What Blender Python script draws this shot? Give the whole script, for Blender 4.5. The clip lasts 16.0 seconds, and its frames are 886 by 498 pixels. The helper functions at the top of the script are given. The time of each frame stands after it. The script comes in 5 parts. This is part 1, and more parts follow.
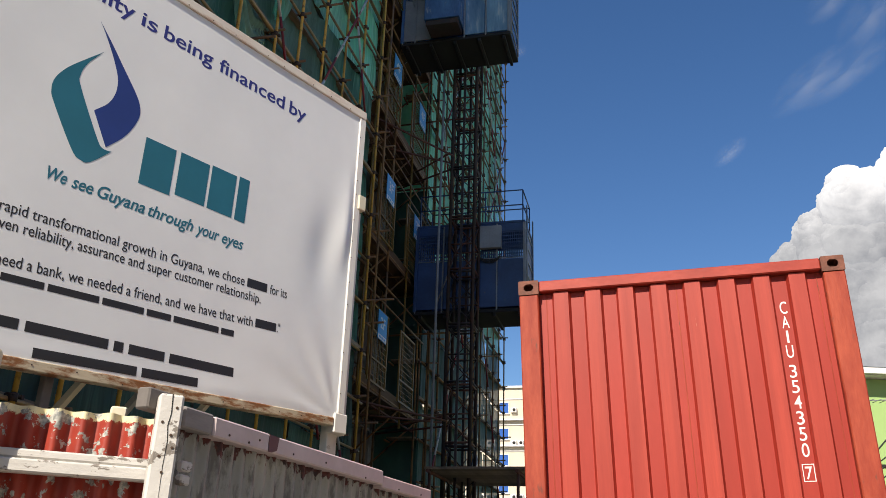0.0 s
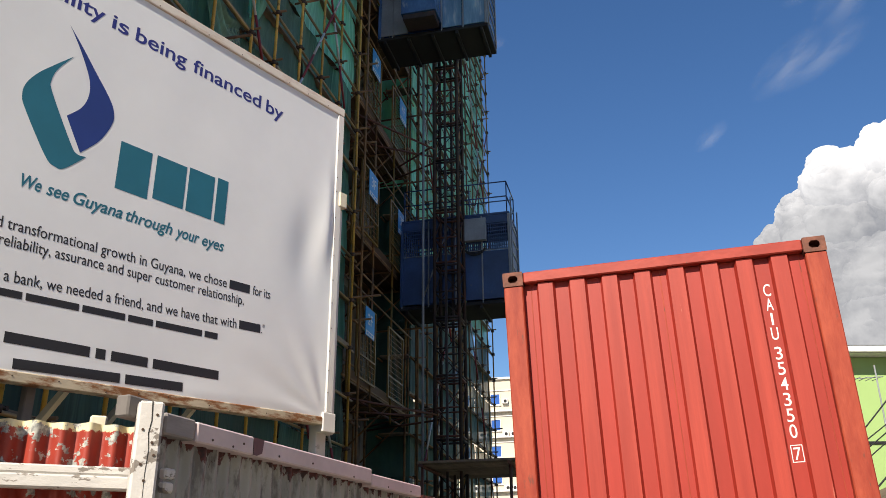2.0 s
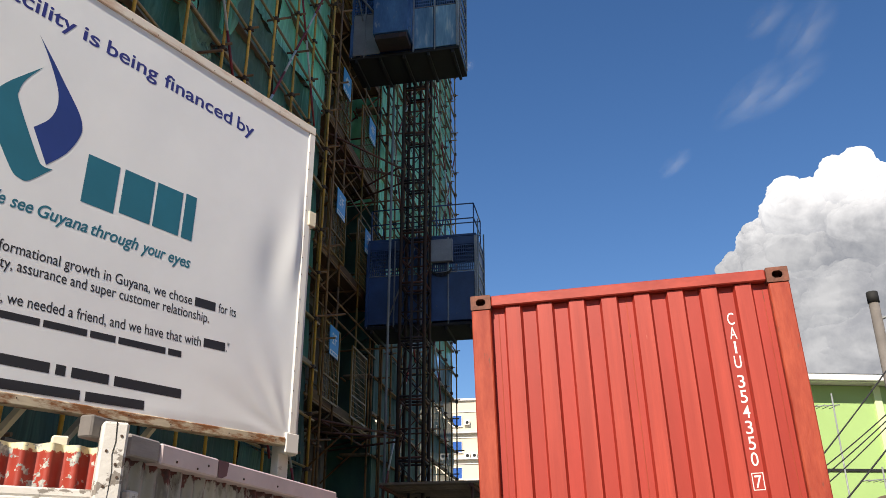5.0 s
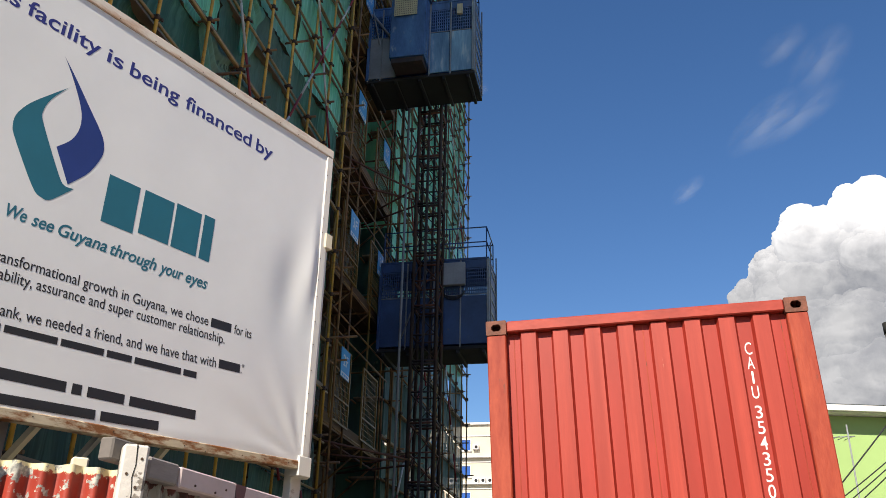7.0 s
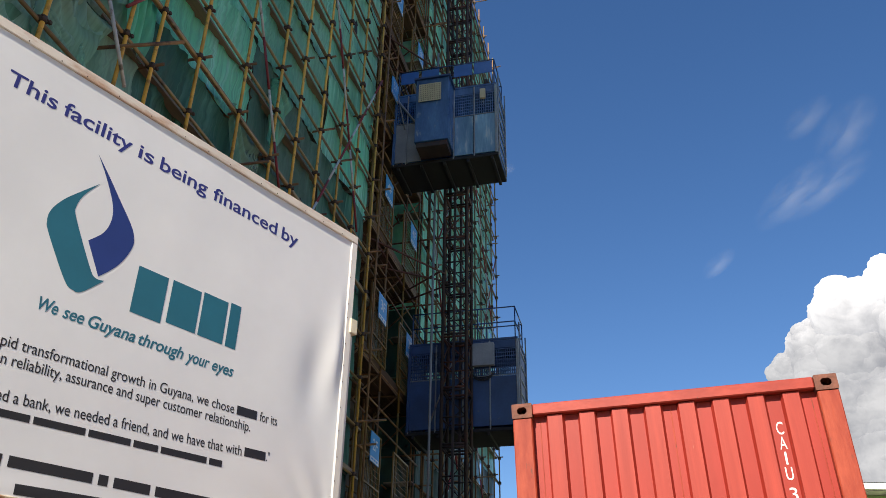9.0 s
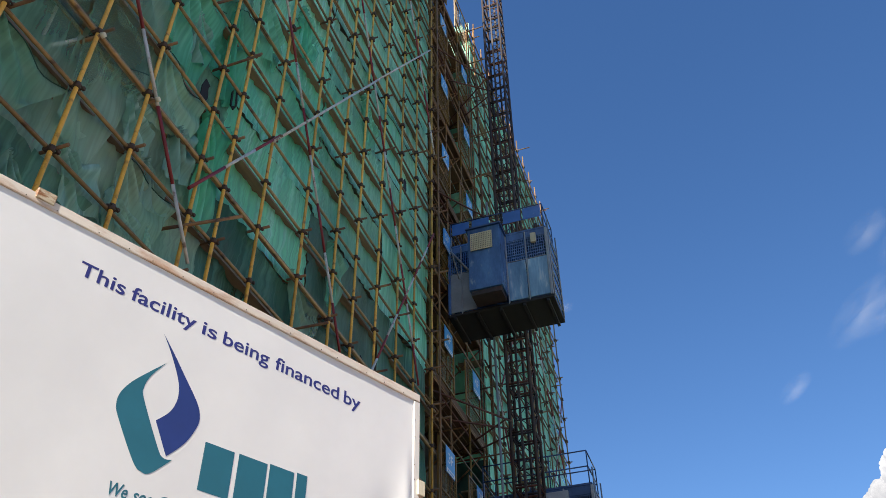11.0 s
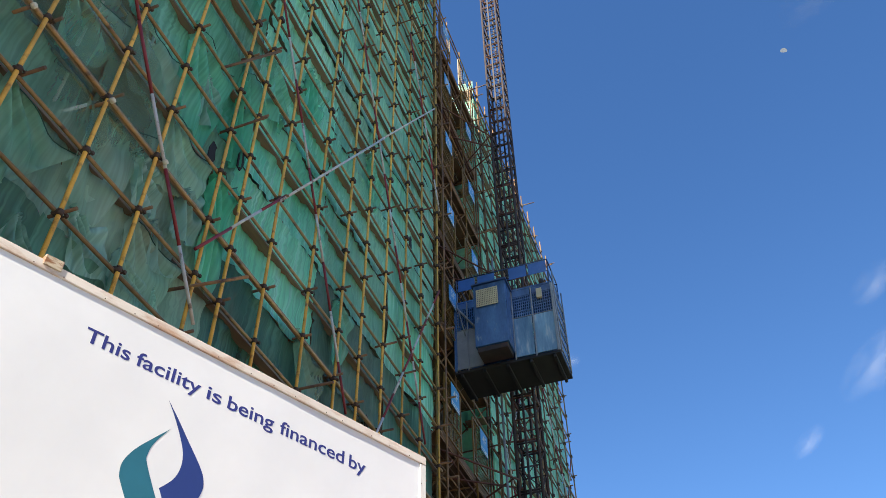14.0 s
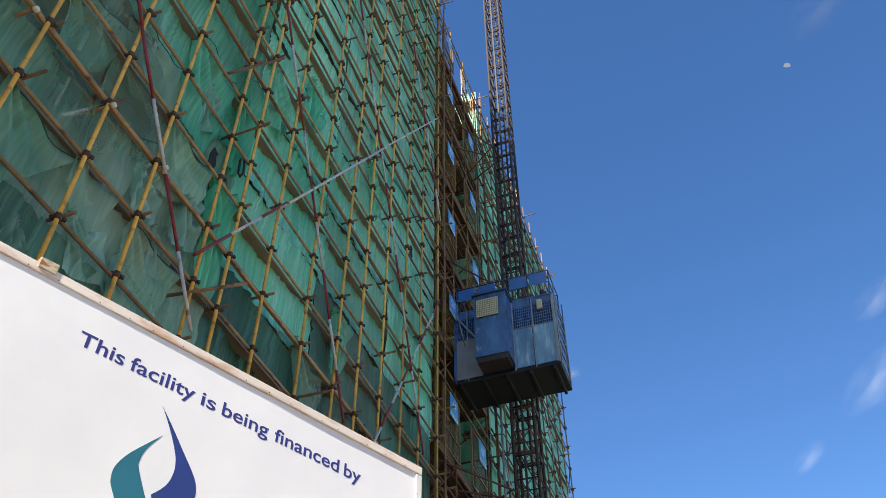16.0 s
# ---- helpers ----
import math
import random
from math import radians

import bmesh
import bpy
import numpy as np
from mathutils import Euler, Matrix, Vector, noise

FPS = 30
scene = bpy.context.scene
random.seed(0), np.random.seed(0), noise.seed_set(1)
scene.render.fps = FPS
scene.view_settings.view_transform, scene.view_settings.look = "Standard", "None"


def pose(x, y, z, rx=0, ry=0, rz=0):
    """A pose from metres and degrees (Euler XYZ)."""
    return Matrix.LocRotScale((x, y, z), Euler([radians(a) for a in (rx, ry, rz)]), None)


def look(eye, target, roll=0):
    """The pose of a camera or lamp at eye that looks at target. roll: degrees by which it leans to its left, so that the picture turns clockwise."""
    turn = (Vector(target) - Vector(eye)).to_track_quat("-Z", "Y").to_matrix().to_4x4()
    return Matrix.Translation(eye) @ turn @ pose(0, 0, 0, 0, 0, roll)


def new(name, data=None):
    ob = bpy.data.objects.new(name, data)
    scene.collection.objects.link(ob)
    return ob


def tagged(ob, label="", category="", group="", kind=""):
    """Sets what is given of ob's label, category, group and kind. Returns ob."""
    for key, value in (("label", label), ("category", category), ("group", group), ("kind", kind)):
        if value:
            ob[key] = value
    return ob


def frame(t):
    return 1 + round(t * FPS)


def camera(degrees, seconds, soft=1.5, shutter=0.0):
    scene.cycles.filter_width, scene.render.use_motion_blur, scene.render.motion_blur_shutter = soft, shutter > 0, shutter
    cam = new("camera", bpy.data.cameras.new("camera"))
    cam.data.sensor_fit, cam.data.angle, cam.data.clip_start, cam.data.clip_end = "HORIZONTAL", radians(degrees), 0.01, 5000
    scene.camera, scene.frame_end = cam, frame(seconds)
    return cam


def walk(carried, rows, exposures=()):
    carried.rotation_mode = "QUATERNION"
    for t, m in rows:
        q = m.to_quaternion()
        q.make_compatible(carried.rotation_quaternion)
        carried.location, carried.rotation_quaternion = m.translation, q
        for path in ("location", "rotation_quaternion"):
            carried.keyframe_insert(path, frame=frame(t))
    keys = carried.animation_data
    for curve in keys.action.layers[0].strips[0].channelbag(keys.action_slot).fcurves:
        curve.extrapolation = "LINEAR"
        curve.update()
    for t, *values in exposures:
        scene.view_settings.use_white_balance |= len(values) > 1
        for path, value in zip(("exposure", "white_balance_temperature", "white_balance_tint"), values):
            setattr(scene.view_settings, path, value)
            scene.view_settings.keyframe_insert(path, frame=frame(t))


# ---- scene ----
cam = camera(55.1, 16.0, 0.8)

PATH = [
    (0, (-0.317, -0.107, 1.452), (1.478, 0.358, 2.2), 2.0),
    (0.5, (-0.293, -0.098, 1.473), (1.48, 0.383, 2.266), 1.4),
    (1, (-0.281, -0.103, 1.478), (1.483, 0.383, 2.285), 0.7),
    (1.5, (-0.275, -0.11, 1.465), (1.511, 0.353, 2.237), 0.2),
    (2, (-0.287, -0.125, 1.466), (1.521, 0.309, 2.201), -0.4),
    (2.5, (-0.29, -0.123, 1.473), (1.522, 0.282, 2.216), -0.5),
    (3, (-0.293, -0.133, 1.479), (1.517, 0.24, 2.244), -0.8),
    (3.5, (-0.302, -0.124, 1.481), (1.507, 0.223, 2.259), -0.4),
    (4, (-0.297, -0.112, 1.48), (1.511, 0.234, 2.259), -0.2),
    (6.5, (-0.308, -0.073, 1.487), (1.491, 0.291, 2.281), 0.9),
    (7, (-0.312, -0.06, 1.494), (1.47, 0.313, 2.321), 1.2),
    (7.5, (-0.335, -0.072, 1.502), (1.416, 0.313, 2.388), 1.1),
    (8, (-0.353, -0.083, 1.503), (1.36, 0.325, 2.451), 1.1),
    (10.3, (-0.378, -0.166, 1.488), (1.225, 0.289, 2.594), 0.0),
    (10.5, (-0.392, -0.158, 1.495), (1.169, 0.315, 2.653), -0.2),
    (11, (-0.426, -0.159, 1.536), (1.033, 0.342, 2.809), -0.7),
    (11.5, (-0.449, -0.171, 1.537), (0.961, 0.344, 2.859), -0.7),
    (12, (-0.471, -0.174, 1.542), (0.919, 0.336, 2.887), -0.5),
    (12.5, (-0.462, -0.18, 1.546), (0.922, 0.317, 2.902), -0.9),
    (13, (-0.464, -0.176, 1.555), (0.923, 0.313, 2.91), -0.6),
    (13.5, (-0.452, -0.179, 1.567), (0.934, 0.313, 2.922), -0.7),
    (14, (-0.474, -0.191, 1.568), (0.901, 0.294, 2.937), -0.9),
    (14.5, (-0.472, -0.197, 1.588), (0.886, 0.279, 2.977), -1.1),
    (15, (-0.458, -0.197, 1.586), (0.89, 0.277, 2.985), -1.7),
    (15.5, (-0.446, -0.192, 1.589), (0.885, 0.286, 3.003), -1.1),
    (16, (-0.42, -0.2, 1.585), (0.938, 0.283, 2.972), -0.1),
]
EXPO = [(0.0, 0.53, 6800, 11), (1.0, 0.60, 6800, 11), (4.0, 0.62, 6800, 11), (6.5, 0.63, 6800, 11), (8.0, 0.73, 6800, 11), (10.5, 0.86, 6800, 11), (11.2, 1.18, 6800, 11), (12.5, 1.38, 6650, 10), (16.0, 1.36, 6650, 10)]
walk(cam, [(t, look(eye, target, roll)) for t, eye, target, roll in PATH], EXPO)

# ---- world and sun ----
SUN_AZ, SUN_EL = 283.0, 38.5        # degrees clockwise from +y, degrees up
world = bpy.data.worlds.new("sky")
scene.world = world
world.use_nodes = True
wn = world.node_tree
sky = wn.nodes.new("ShaderNodeTexSky")
sky.sky_type = "NISHITA"
sky.sun_disc = False
sky.sun_elevation = radians(SUN_EL)
sky.sun_rotation = radians(SUN_AZ)
sky.altitude = 0
sky.air_density = 1.0
sky.dust_density = 0.3
sky.ozone_density = 3.0
wn.nodes["Background"].inputs["Strength"].default_value = 0.088
deep = wn.nodes.new("ShaderNodeHueSaturation")
deep.inputs["Hue"].default_value = 0.506
deep.inputs["Saturation"].default_value = 1.22
wn.links.new(sky.outputs["Color"], deep.inputs["Color"])
wn.links.new(deep.outputs["Color"], wn.nodes["Background"].inputs["Color"])
sun_dir = Vector((math.sin(radians(SUN_AZ)) * math.cos(radians(SUN_EL)),
                  math.cos(radians(SUN_AZ)) * math.cos(radians(SUN_EL)), math.sin(radians(SUN_EL))))
sun = new("sun", bpy.data.lights.new("sun", "SUN"))
sun.data.energy = 4.75
sun.data.angle = radians(0.55)
sun.data.color = (1.0, 0.92, 0.80)
sun.matrix_world = look(sun_dir * 100, (0, 0, 0))


# ---- materials ----
def shader(name):
    m = bpy.data.materials.new(name)
    m.use_nodes = True
    return m, m.node_tree, m.node_tree.nodes["Principled BSDF"]


def noise_tex(nt, scale, detail=4.0, rough=0.55, stretch=None):
    tc = nt.nodes.new("ShaderNodeTexCoord")
    n = nt.nodes.new("ShaderNodeTexNoise")
    n.inputs["Scale"].default_value = scale
    n.inputs["Detail"].default_value = detail
    n.inputs["Roughness"].default_value = rough
    if stretch:
        mp = nt.nodes.new("ShaderNodeMapping")
        mp.inputs["Scale"].default_value = stretch
        nt.links.new(tc.outputs["Object"], mp.inputs["Vector"])
        nt.links.new(mp.outputs["Vector"], n.inputs["Vector"])
    else:
        nt.links.new(tc.outputs["Object"], n.inputs["Vector"])
    return n.outputs["Fac"]


def ramp(nt, fac, lo, hi, a=(0, 0, 0, 1), b=(1, 1, 1, 1)):
    r = nt.nodes.new("ShaderNodeValToRGB")
    r.color_ramp.elements[0].position, r.color_ramp.elements[1].position = lo, hi
    r.color_ramp.elements[0].color, r.color_ramp.elements[1].color = a, b
    nt.links.new(fac, r.inputs["Fac"])
    return r.outputs["Color"]


def blend(nt, fac, a, b):
    m = nt.nodes.new("ShaderNodeMix")
    m.data_type = "RGBA"
    for socket, value in ((m.inputs["Factor"], fac), (m.inputs["A"], a), (m.inputs["B"], b)):
        if isinstance(value, (int, float)):
            socket.default_value = value
        elif isinstance(value, tuple):
            socket.default_value = (*value[:3], 1)
        else:
            nt.links.new(value, socket)
    return m.outputs["Result"]


def relief(nt, bsdf, fac, strength, distance=0.01):
    b = nt.nodes.new("ShaderNodeBump")
    b.inputs["Strength"].default_value = strength
    b.inputs["Distance"].default_value = distance
    nt.links.new(fac, b.inputs["Height"])
    nt.links.new(b.outputs["Normal"], bsdf.inputs["Normal"])


def surface(name, color, rough=0.6, metal=0.0, vary=0.25, scale=3.0, grain=40.0, bump=0.15, wear=None, wear_at=(0.6, 0.68),
            wear_scale=6.0, stretch=None, tint=None, random_tint=0.0):
    """A painted, metal, timber or stone surface: slow stains, fine grain, and patches of wear."""
    m, nt, b = shader(name)
    slow = noise_tex(nt, scale, 5, 0.6, stretch)
    fine = noise_tex(nt, grain, 3, 0.6, stretch)
    dark = tuple(c * (1 - vary) for c in color)
    light = tuple(min(1, c * (1 + vary * 0.6)) for c in (tint or color))
    col = blend(nt, ramp(nt, slow, 0.3, 0.7), dark, light)
    col = blend(nt, ramp(nt, fine, 0.35, 0.75, (0, 0, 0, 1), (0.35, 0.35, 0.35, 1)), col, dark)
    if random_tint:
        info = nt.nodes.new("ShaderNodeObjectInfo")
        hs = nt.nodes.new("ShaderNodeHueSaturation")
        mr = nt.nodes.new("ShaderNodeMapRange")
        mr.inputs["To Min"].default_value, mr.inputs["To Max"].default_value = 1 - random_tint, 1 + random_tint
        nt.links.new(info.outputs["Random"], mr.inputs["Value"])
        nt.links.new(mr.outputs["Result"], hs.inputs["Value"])
        nt.links.new(col, hs.inputs["Color"])
        col = hs.outputs["Color"]
    if wear:
        patch = noise_tex(nt, wear_scale, 8, 0.65, stretch)
        col = blend(nt, ramp(nt, patch, *wear_at), col, wear)
    nt.links.new(col, b.inputs["Base Color"])
    b.inputs["Roughness"].default_value = rough
    b.inputs["Metallic"].default_value = metal
    relief(nt, b, fine, bump)
    return m


M = {}
# Ground out of view; its pale tone is chosen to bounce light upwards.
M["bounce_ground"] = surface("bounce_ground", (0.20, 0.182, 0.155), 0.9, scale=0.4, grain=30, vary=0.4, bump=0.4, wear=(0.12, 0.11, 0.10), wear_scale=0.8)
M["concrete"] = surface("concrete", (0.36, 0.35, 0.33), 0.85, scale=0.6, grain=14, vary=0.35, wear=(0.16, 0.155, 0.15), wear_scale=1.2)
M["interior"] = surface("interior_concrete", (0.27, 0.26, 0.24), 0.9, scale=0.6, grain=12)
M["yellow_pole"] = surface("yellow_painted_tube", (0.76, 0.43, 0.065), 0.36, scale=1.4, grain=22, vary=0.4, wear=(0.22, 0.10, 0.035),
                           wear_at=(0.54, 0.66), wear_scale=3.2, random_tint=0.25)
M["brown_pole"] = surface("rusty_tube", (0.25, 0.135, 0.05), 0.55, scale=1.5, grain=24, vary=0.45, wear=(0.075, 0.036, 0.02), wear_at=(0.52, 0.62), wear_scale=2.5, random_tint=0.35)
M["ledger"] = surface("worn_golden_tube", (0.40, 0.235, 0.085), 0.42, scale=1.2, grain=24, vary=0.45, wear=(0.10, 0.048, 0.024), wear_at=(0.52, 0.64), wear_scale=2.2, random_tint=0.35)
M["plank"] = surface("scaffold_plank", (0.30, 0.22, 0.145), 0.8, scale=1.5, grain=18, vary=0.4, stretch=(0.3, 3, 3), random_tint=0.3)
M["coupler"] = surface("rusty_coupler", (0.075, 0.042, 0.025), 0.7, grain=60, vary=0.4)
M["steel_dark"] = surface("dark_mast_steel", (0.036, 0.024, 0.022), 0.7, 0.0, grain=30, vary=0.4, wear=(0.07, 0.030, 0.022), wear_at=(0.55, 0.65), wear_scale=2)
M["rusty"] = surface("rust_brown_steel", (0.13, 0.05, 0.03), 0.7, 0.1, grain=30, vary=0.4)
M["galv"] = surface("galvanised_steel", (0.45, 0.46, 0.47), 0.4, 0.7, grain=30, vary=0.3)
M["grey_steel"] = surface("grey_painted_steel", (0.26, 0.28, 0.29), 0.5, 0.1, scale=1.5, grain=25, vary=0.3)
M["blue_cage"] = surface("scratched_blue_paint", (0.042, 0.100, 0.25), 0.26, scale=1.6, grain=18, vary=0.45, tint=(0.07, 0.155, 0.32), wear=(0.26, 0.33, 0.40),
                         wear_at=(0.58, 0.72), wear_scale=4.5, stretch=(1, 1, 0.35), bump=0.1)
# Paler copy of the cage blue: reflected sky is put into its colour.
M["blue_sheen"] = surface("sky_sheen_blue_sheet", (0.10, 0.22, 0.37), 0.22, scale=1.8, grain=16, vary=0.35, tint=(0.20, 0.36, 0.48), wear=(0.42, 0.48, 0.50),
                          wear_at=(0.56, 0.72), wear_scale=3.5, stretch=(1, 1.6, 0.3), bump=0.08)
M["blue_dark"] = surface("dark_blue_paint", (0.025, 0.065, 0.17), 0.45, scale=1.2, grain=18, vary=0.4, wear=(0.10, 0.12, 0.14), wear_at=(0.66, 0.76), wear_scale=3)
M["blue_panel"] = surface("glossy_blue_sheet", (0.05, 0.15, 0.42), 0.25, scale=1.2, grain=14, vary=0.25, wear=(0.25, 0.33, 0.42), wear_at=(0.66, 0.78), wear_scale=3)
M["cream_grille"] = surface("cream_grille", (0.50, 0.44, 0.28), 0.6, grain=40, vary=0.2)
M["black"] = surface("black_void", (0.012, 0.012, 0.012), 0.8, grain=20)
M["sign_blue"] = surface("blue_sign_board", (0.07, 0.36, 0.72), 0.4, grain=10, vary=0.1, bump=0.02)
M["white_paint"] = surface("white_paint", (0.78, 0.78, 0.76), 0.5, grain=25, vary=0.08, bump=0.05)
M["red_band"] = surface("red_band_paint", (0.26, 0.025, 0.03), 0.5, grain=25, vary=0.3)
M["white_band"] = surface("white_band_paint", (0.60, 0.585, 0.55), 0.5, grain=25, vary=0.25, wear=(0.26, 0.20, 0.16), wear_at=(0.56, 0.62), wear_scale=5)
M["gate_yellow"] = surface("yellow_gate_paint", (0.22, 0.13, 0.022), 0.5, grain=25, vary=0.3, wear=(0.14, 0.07, 0.03), wear_scale=5, random_tint=0.15)
M["timber_white"] = surface("peeling_white_timber", (0.62, 0.60, 0.565), 0.7, scale=2.5, grain=40, vary=0.2, wear=(0.22, 0.195, 0.17), wear_at=(0.555, 0.575),
                            wear_scale=11, stretch=(0.6, 1.2, 1.2), bump=0.25)
M["timber_lavender"] = surface("faded_lavender_timber", (0.66, 0.55, 0.55), 0.75, scale=2.0, grain=30, vary=0.2, wear=(0.20, 0.16, 0.15), wear_at=(0.64, 0.7),
                               wear_scale=5, bump=0.07)
M["timber_grey"] = surface("weathered_grey_timber", (0.16, 0.145, 0.135), 0.85, scale=2.5, grain=30, vary=0.3, bump=0.1)
M["timber_split"] = surface("bleached_split_timber", (0.30, 0.275, 0.265), 0.85, scale=3.0, grain=30, vary=0.4, wear=(0.10, 0.09, 0.085), wear_at=(0.58, 0.62), wear_scale=7, stretch=(0.4, 2, 2), bump=0.3)
M["timber_cream"] = surface("cream_timber", (0.72, 0.66, 0.50), 0.7, scale=3, grain=30, vary=0.15)
M["frame_rust"] = surface("rust_streaked_white_frame", (0.62, 0.53, 0.38), 0.65, scale=2.4, grain=22, vary=0.3, wear=(0.24, 0.095, 0.03), wear_at=(0.44, 0.58), stretch=(0.7, 1, 2.2),
                          wear_scale=9, bump=0.12)
M["frame_stained"] = surface("rust_stained_cream_frame", (0.74, 0.68, 0.60), 0.65, scale=1.4, grain=22, vary=0.15, wear=(0.42, 0.20, 0.08), wear_at=(0.50, 0.72), wear_scale=3.0,
                             stretch=(0.6, 1, 2), bump=0.08)
M["deck_dark"] = surface("dark_deck_board", (0.17, 0.095, 0.045), 0.8, scale=1.5, grain=18, vary=0.45, stretch=(0.3, 3, 3), random_tint=0.35)
M["frame_white"] = surface("white_timber_frame", (0.76, 0.74, 0.70), 0.6, scale=1.5, grain=24, vary=0.12, wear=(0.3, 0.25, 0.18), wear_at=(0.68, 0.74), wear_scale=6, bump=0.07)
M["zinc_cream"] = surface("cream_zinc_sheet", (0.55, 0.52, 0.38), 0.5, 0.1, scale=1.5, grain=20, vary=0.25, wear=(0.30, 0.29, 0.26), wear_scale=4)
M["navy_ink"] = surface("navy_print", (0.028, 0.035, 0.21), 0.5, grain=10, vary=0.1, bump=0.0)
M["blue_ink"] = surface("royal_blue_print", (0.018, 0.045, 0.22), 0.5, grain=10, vary=0.1, bump=0.0)
M["teal_ink"] = surface("teal_print", (0.016, 0.15, 0.22), 0.5, grain=10, vary=0.1, bump=0.0)
M["black_ink"] = surface("black_print", (0.02, 0.02, 0.024), 0.5, grain=10, vary=0.1, bump=0.0)
M["banner"] = surface("white_vinyl_banner", (0.80, 0.82, 0.835), 0.45, scale=0.9, grain=8, vary=0.05, bump=0.02)
M["container"] = surface("red_container_paint", (0.325, 0.032, 0.020), 0.48, scale=1.4, grain=18, vary=0.14, tint=(0.345, 0.036, 0.024), wear=(0.46, 0.14, 0.10),
                         wear_at=(0.69, 0.78), wear_scale=2.6, stretch=(2.2, 2.2, 0.30), bump=0.05)
M["container_faded"] = surface("sun_faded_red_paint", (0.345, 0.037, 0.024), 0.50, scale=2.4, grain=26, vary=0.16, tint=(0.385, 0.050, 0.031), wear=(0.58, 0.26, 0.18),
                               wear_at=(0.665, 0.70), wear_scale=5.0, stretch=(4.5, 4.5, 0.22), bump=0.06)
M["container_rail"] = surface("chipped_red_rail_paint", (0.33, 0.034, 0.021), 0.5, scale=3.0, grain=30, vary=0.25, tint=(0.38, 0.05, 0.03), wear=(0.12, 0.045, 0.03),
                              wear_at=(0.665, 0.70), wear_scale=9.0, stretch=(0.8, 1.4, 1.4), bump=0.1)
M["container_post"] = surface("rust_stained_red_post", (0.30, 0.030, 0.015), 0.6, scale=4.0, grain=30, vary=0.26, tint=(0.37, 0.070, 0.034), wear=(0.13, 0.045, 0.03),
                              wear_at=(0.60, 0.66), wear_scale=6.0, stretch=(1.8, 1.8, 0.45), bump=0.2)
for key in ("container", "container_faded", "container_rail", "container_post"):
    M[key].node_tree.nodes["Principled BSDF"].inputs["Specular IOR Level"].default_value = 0.32
M["casting"] = surface("rusted_corner_casting", (0.11, 0.045, 0.03), 0.75, scale=6, grain=40, vary=0.45, tint=(0.22, 0.075, 0.045), bump=0.4)
M["cream_wall"] = surface("cream_render", (0.64, 0.56, 0.43), 0.8, scale=0.4, grain=6, vary=0.08)
M["lime_wall"] = surface("lime_green_render", (0.35, 0.52, 0.19), 0.8, scale=0.4, grain=6, vary=0.08)
M["lime_light"] = surface("pale_lime_column", (0.66, 0.80, 0.42), 0.8, grain=6, vary=0.08)
M["teal_roof"] = surface("teal_roof_sheet", (0.08, 0.22, 0.20), 0.5, grain=6, vary=0.15)
M["maroon_roof"] = surface("maroon_roof_sheet", (0.13, 0.07, 0.075), 0.6, grain=6, vary=0.3)
M["cable"] = surface("black_cable", (0.02, 0.02, 0.02), 0.5, grain=10)
M["lamp_amber"] = surface("amber_lamp_bowl", (0.45, 0.30, 0.08), 0.3, grain=10)
M["white_plaster"] = surface("off_white_plaster", (0.7, 0.68, 0.66), 0.8, grain=6, vary=0.1)

glass, gnt, gb = shader("blue_window_glass")
gb.inputs["Base Color"].default_value = (0.03, 0.10, 0.36, 1)
gb.inputs["Roughness"].default_value = 0.08
M["glass"] = glass
M["cord"] = surface("dark_green_cord", (0.02, 0.09, 0.065), 0.8, grain=60)


def peeling():
    """Corrugated sheet: red paint, cream band along the top edge, grey primer where both have flaked off."""
    m, nt, b = shader("flaking_red_and_cream_paint")
    tc = nt.nodes.new("ShaderNodeTexCoord")
    sep = nt.nodes.new("ShaderNodeSeparateXYZ")
    nt.links.new(tc.outputs["Object"], sep.inputs["Vector"])
    edge = noise_tex(nt, 55, 6, 0.7)
    add = nt.nodes.new("ShaderNodeMath")
    add.operation = "MULTIPLY_ADD"
    add.inputs[1].default_value = 0.05
    nt.links.new(edge, add.inputs[0])
    nt.links.new(sep.outputs["Z"], add.inputs[2])
    band = ramp(nt, add.outputs[0], -0.012, -0.006)
    red = blend(nt, ramp(nt, noise_tex(nt, 9), 0.3, 0.7), (0.27, 0.030, 0.018), (0.36, 0.045, 0.025))
    cream = blend(nt, ramp(nt, noise_tex(nt, 30), 0.3, 0.7), (0.70, 0.62, 0.36), (0.78, 0.72, 0.48))
    col = blend(nt, band, red, cream)
    flake = noise_tex(nt, 16, 9, 0.62)
    grey = blend(nt, ramp(nt, noise_tex(nt, 60), 0.4, 0.6), (0.22, 0.23, 0.22), (0.50, 0.50, 0.45))
    col = blend(nt, ramp(nt, flake, 0.562, 0.574), col, grey)
    nt.links.new(col, b.inputs["Base Color"])
    b.inputs["Roughness"].default_value = 0.5
    relief(nt, b, flake, 0.25)
    return m


M["peeling"] = peeling()


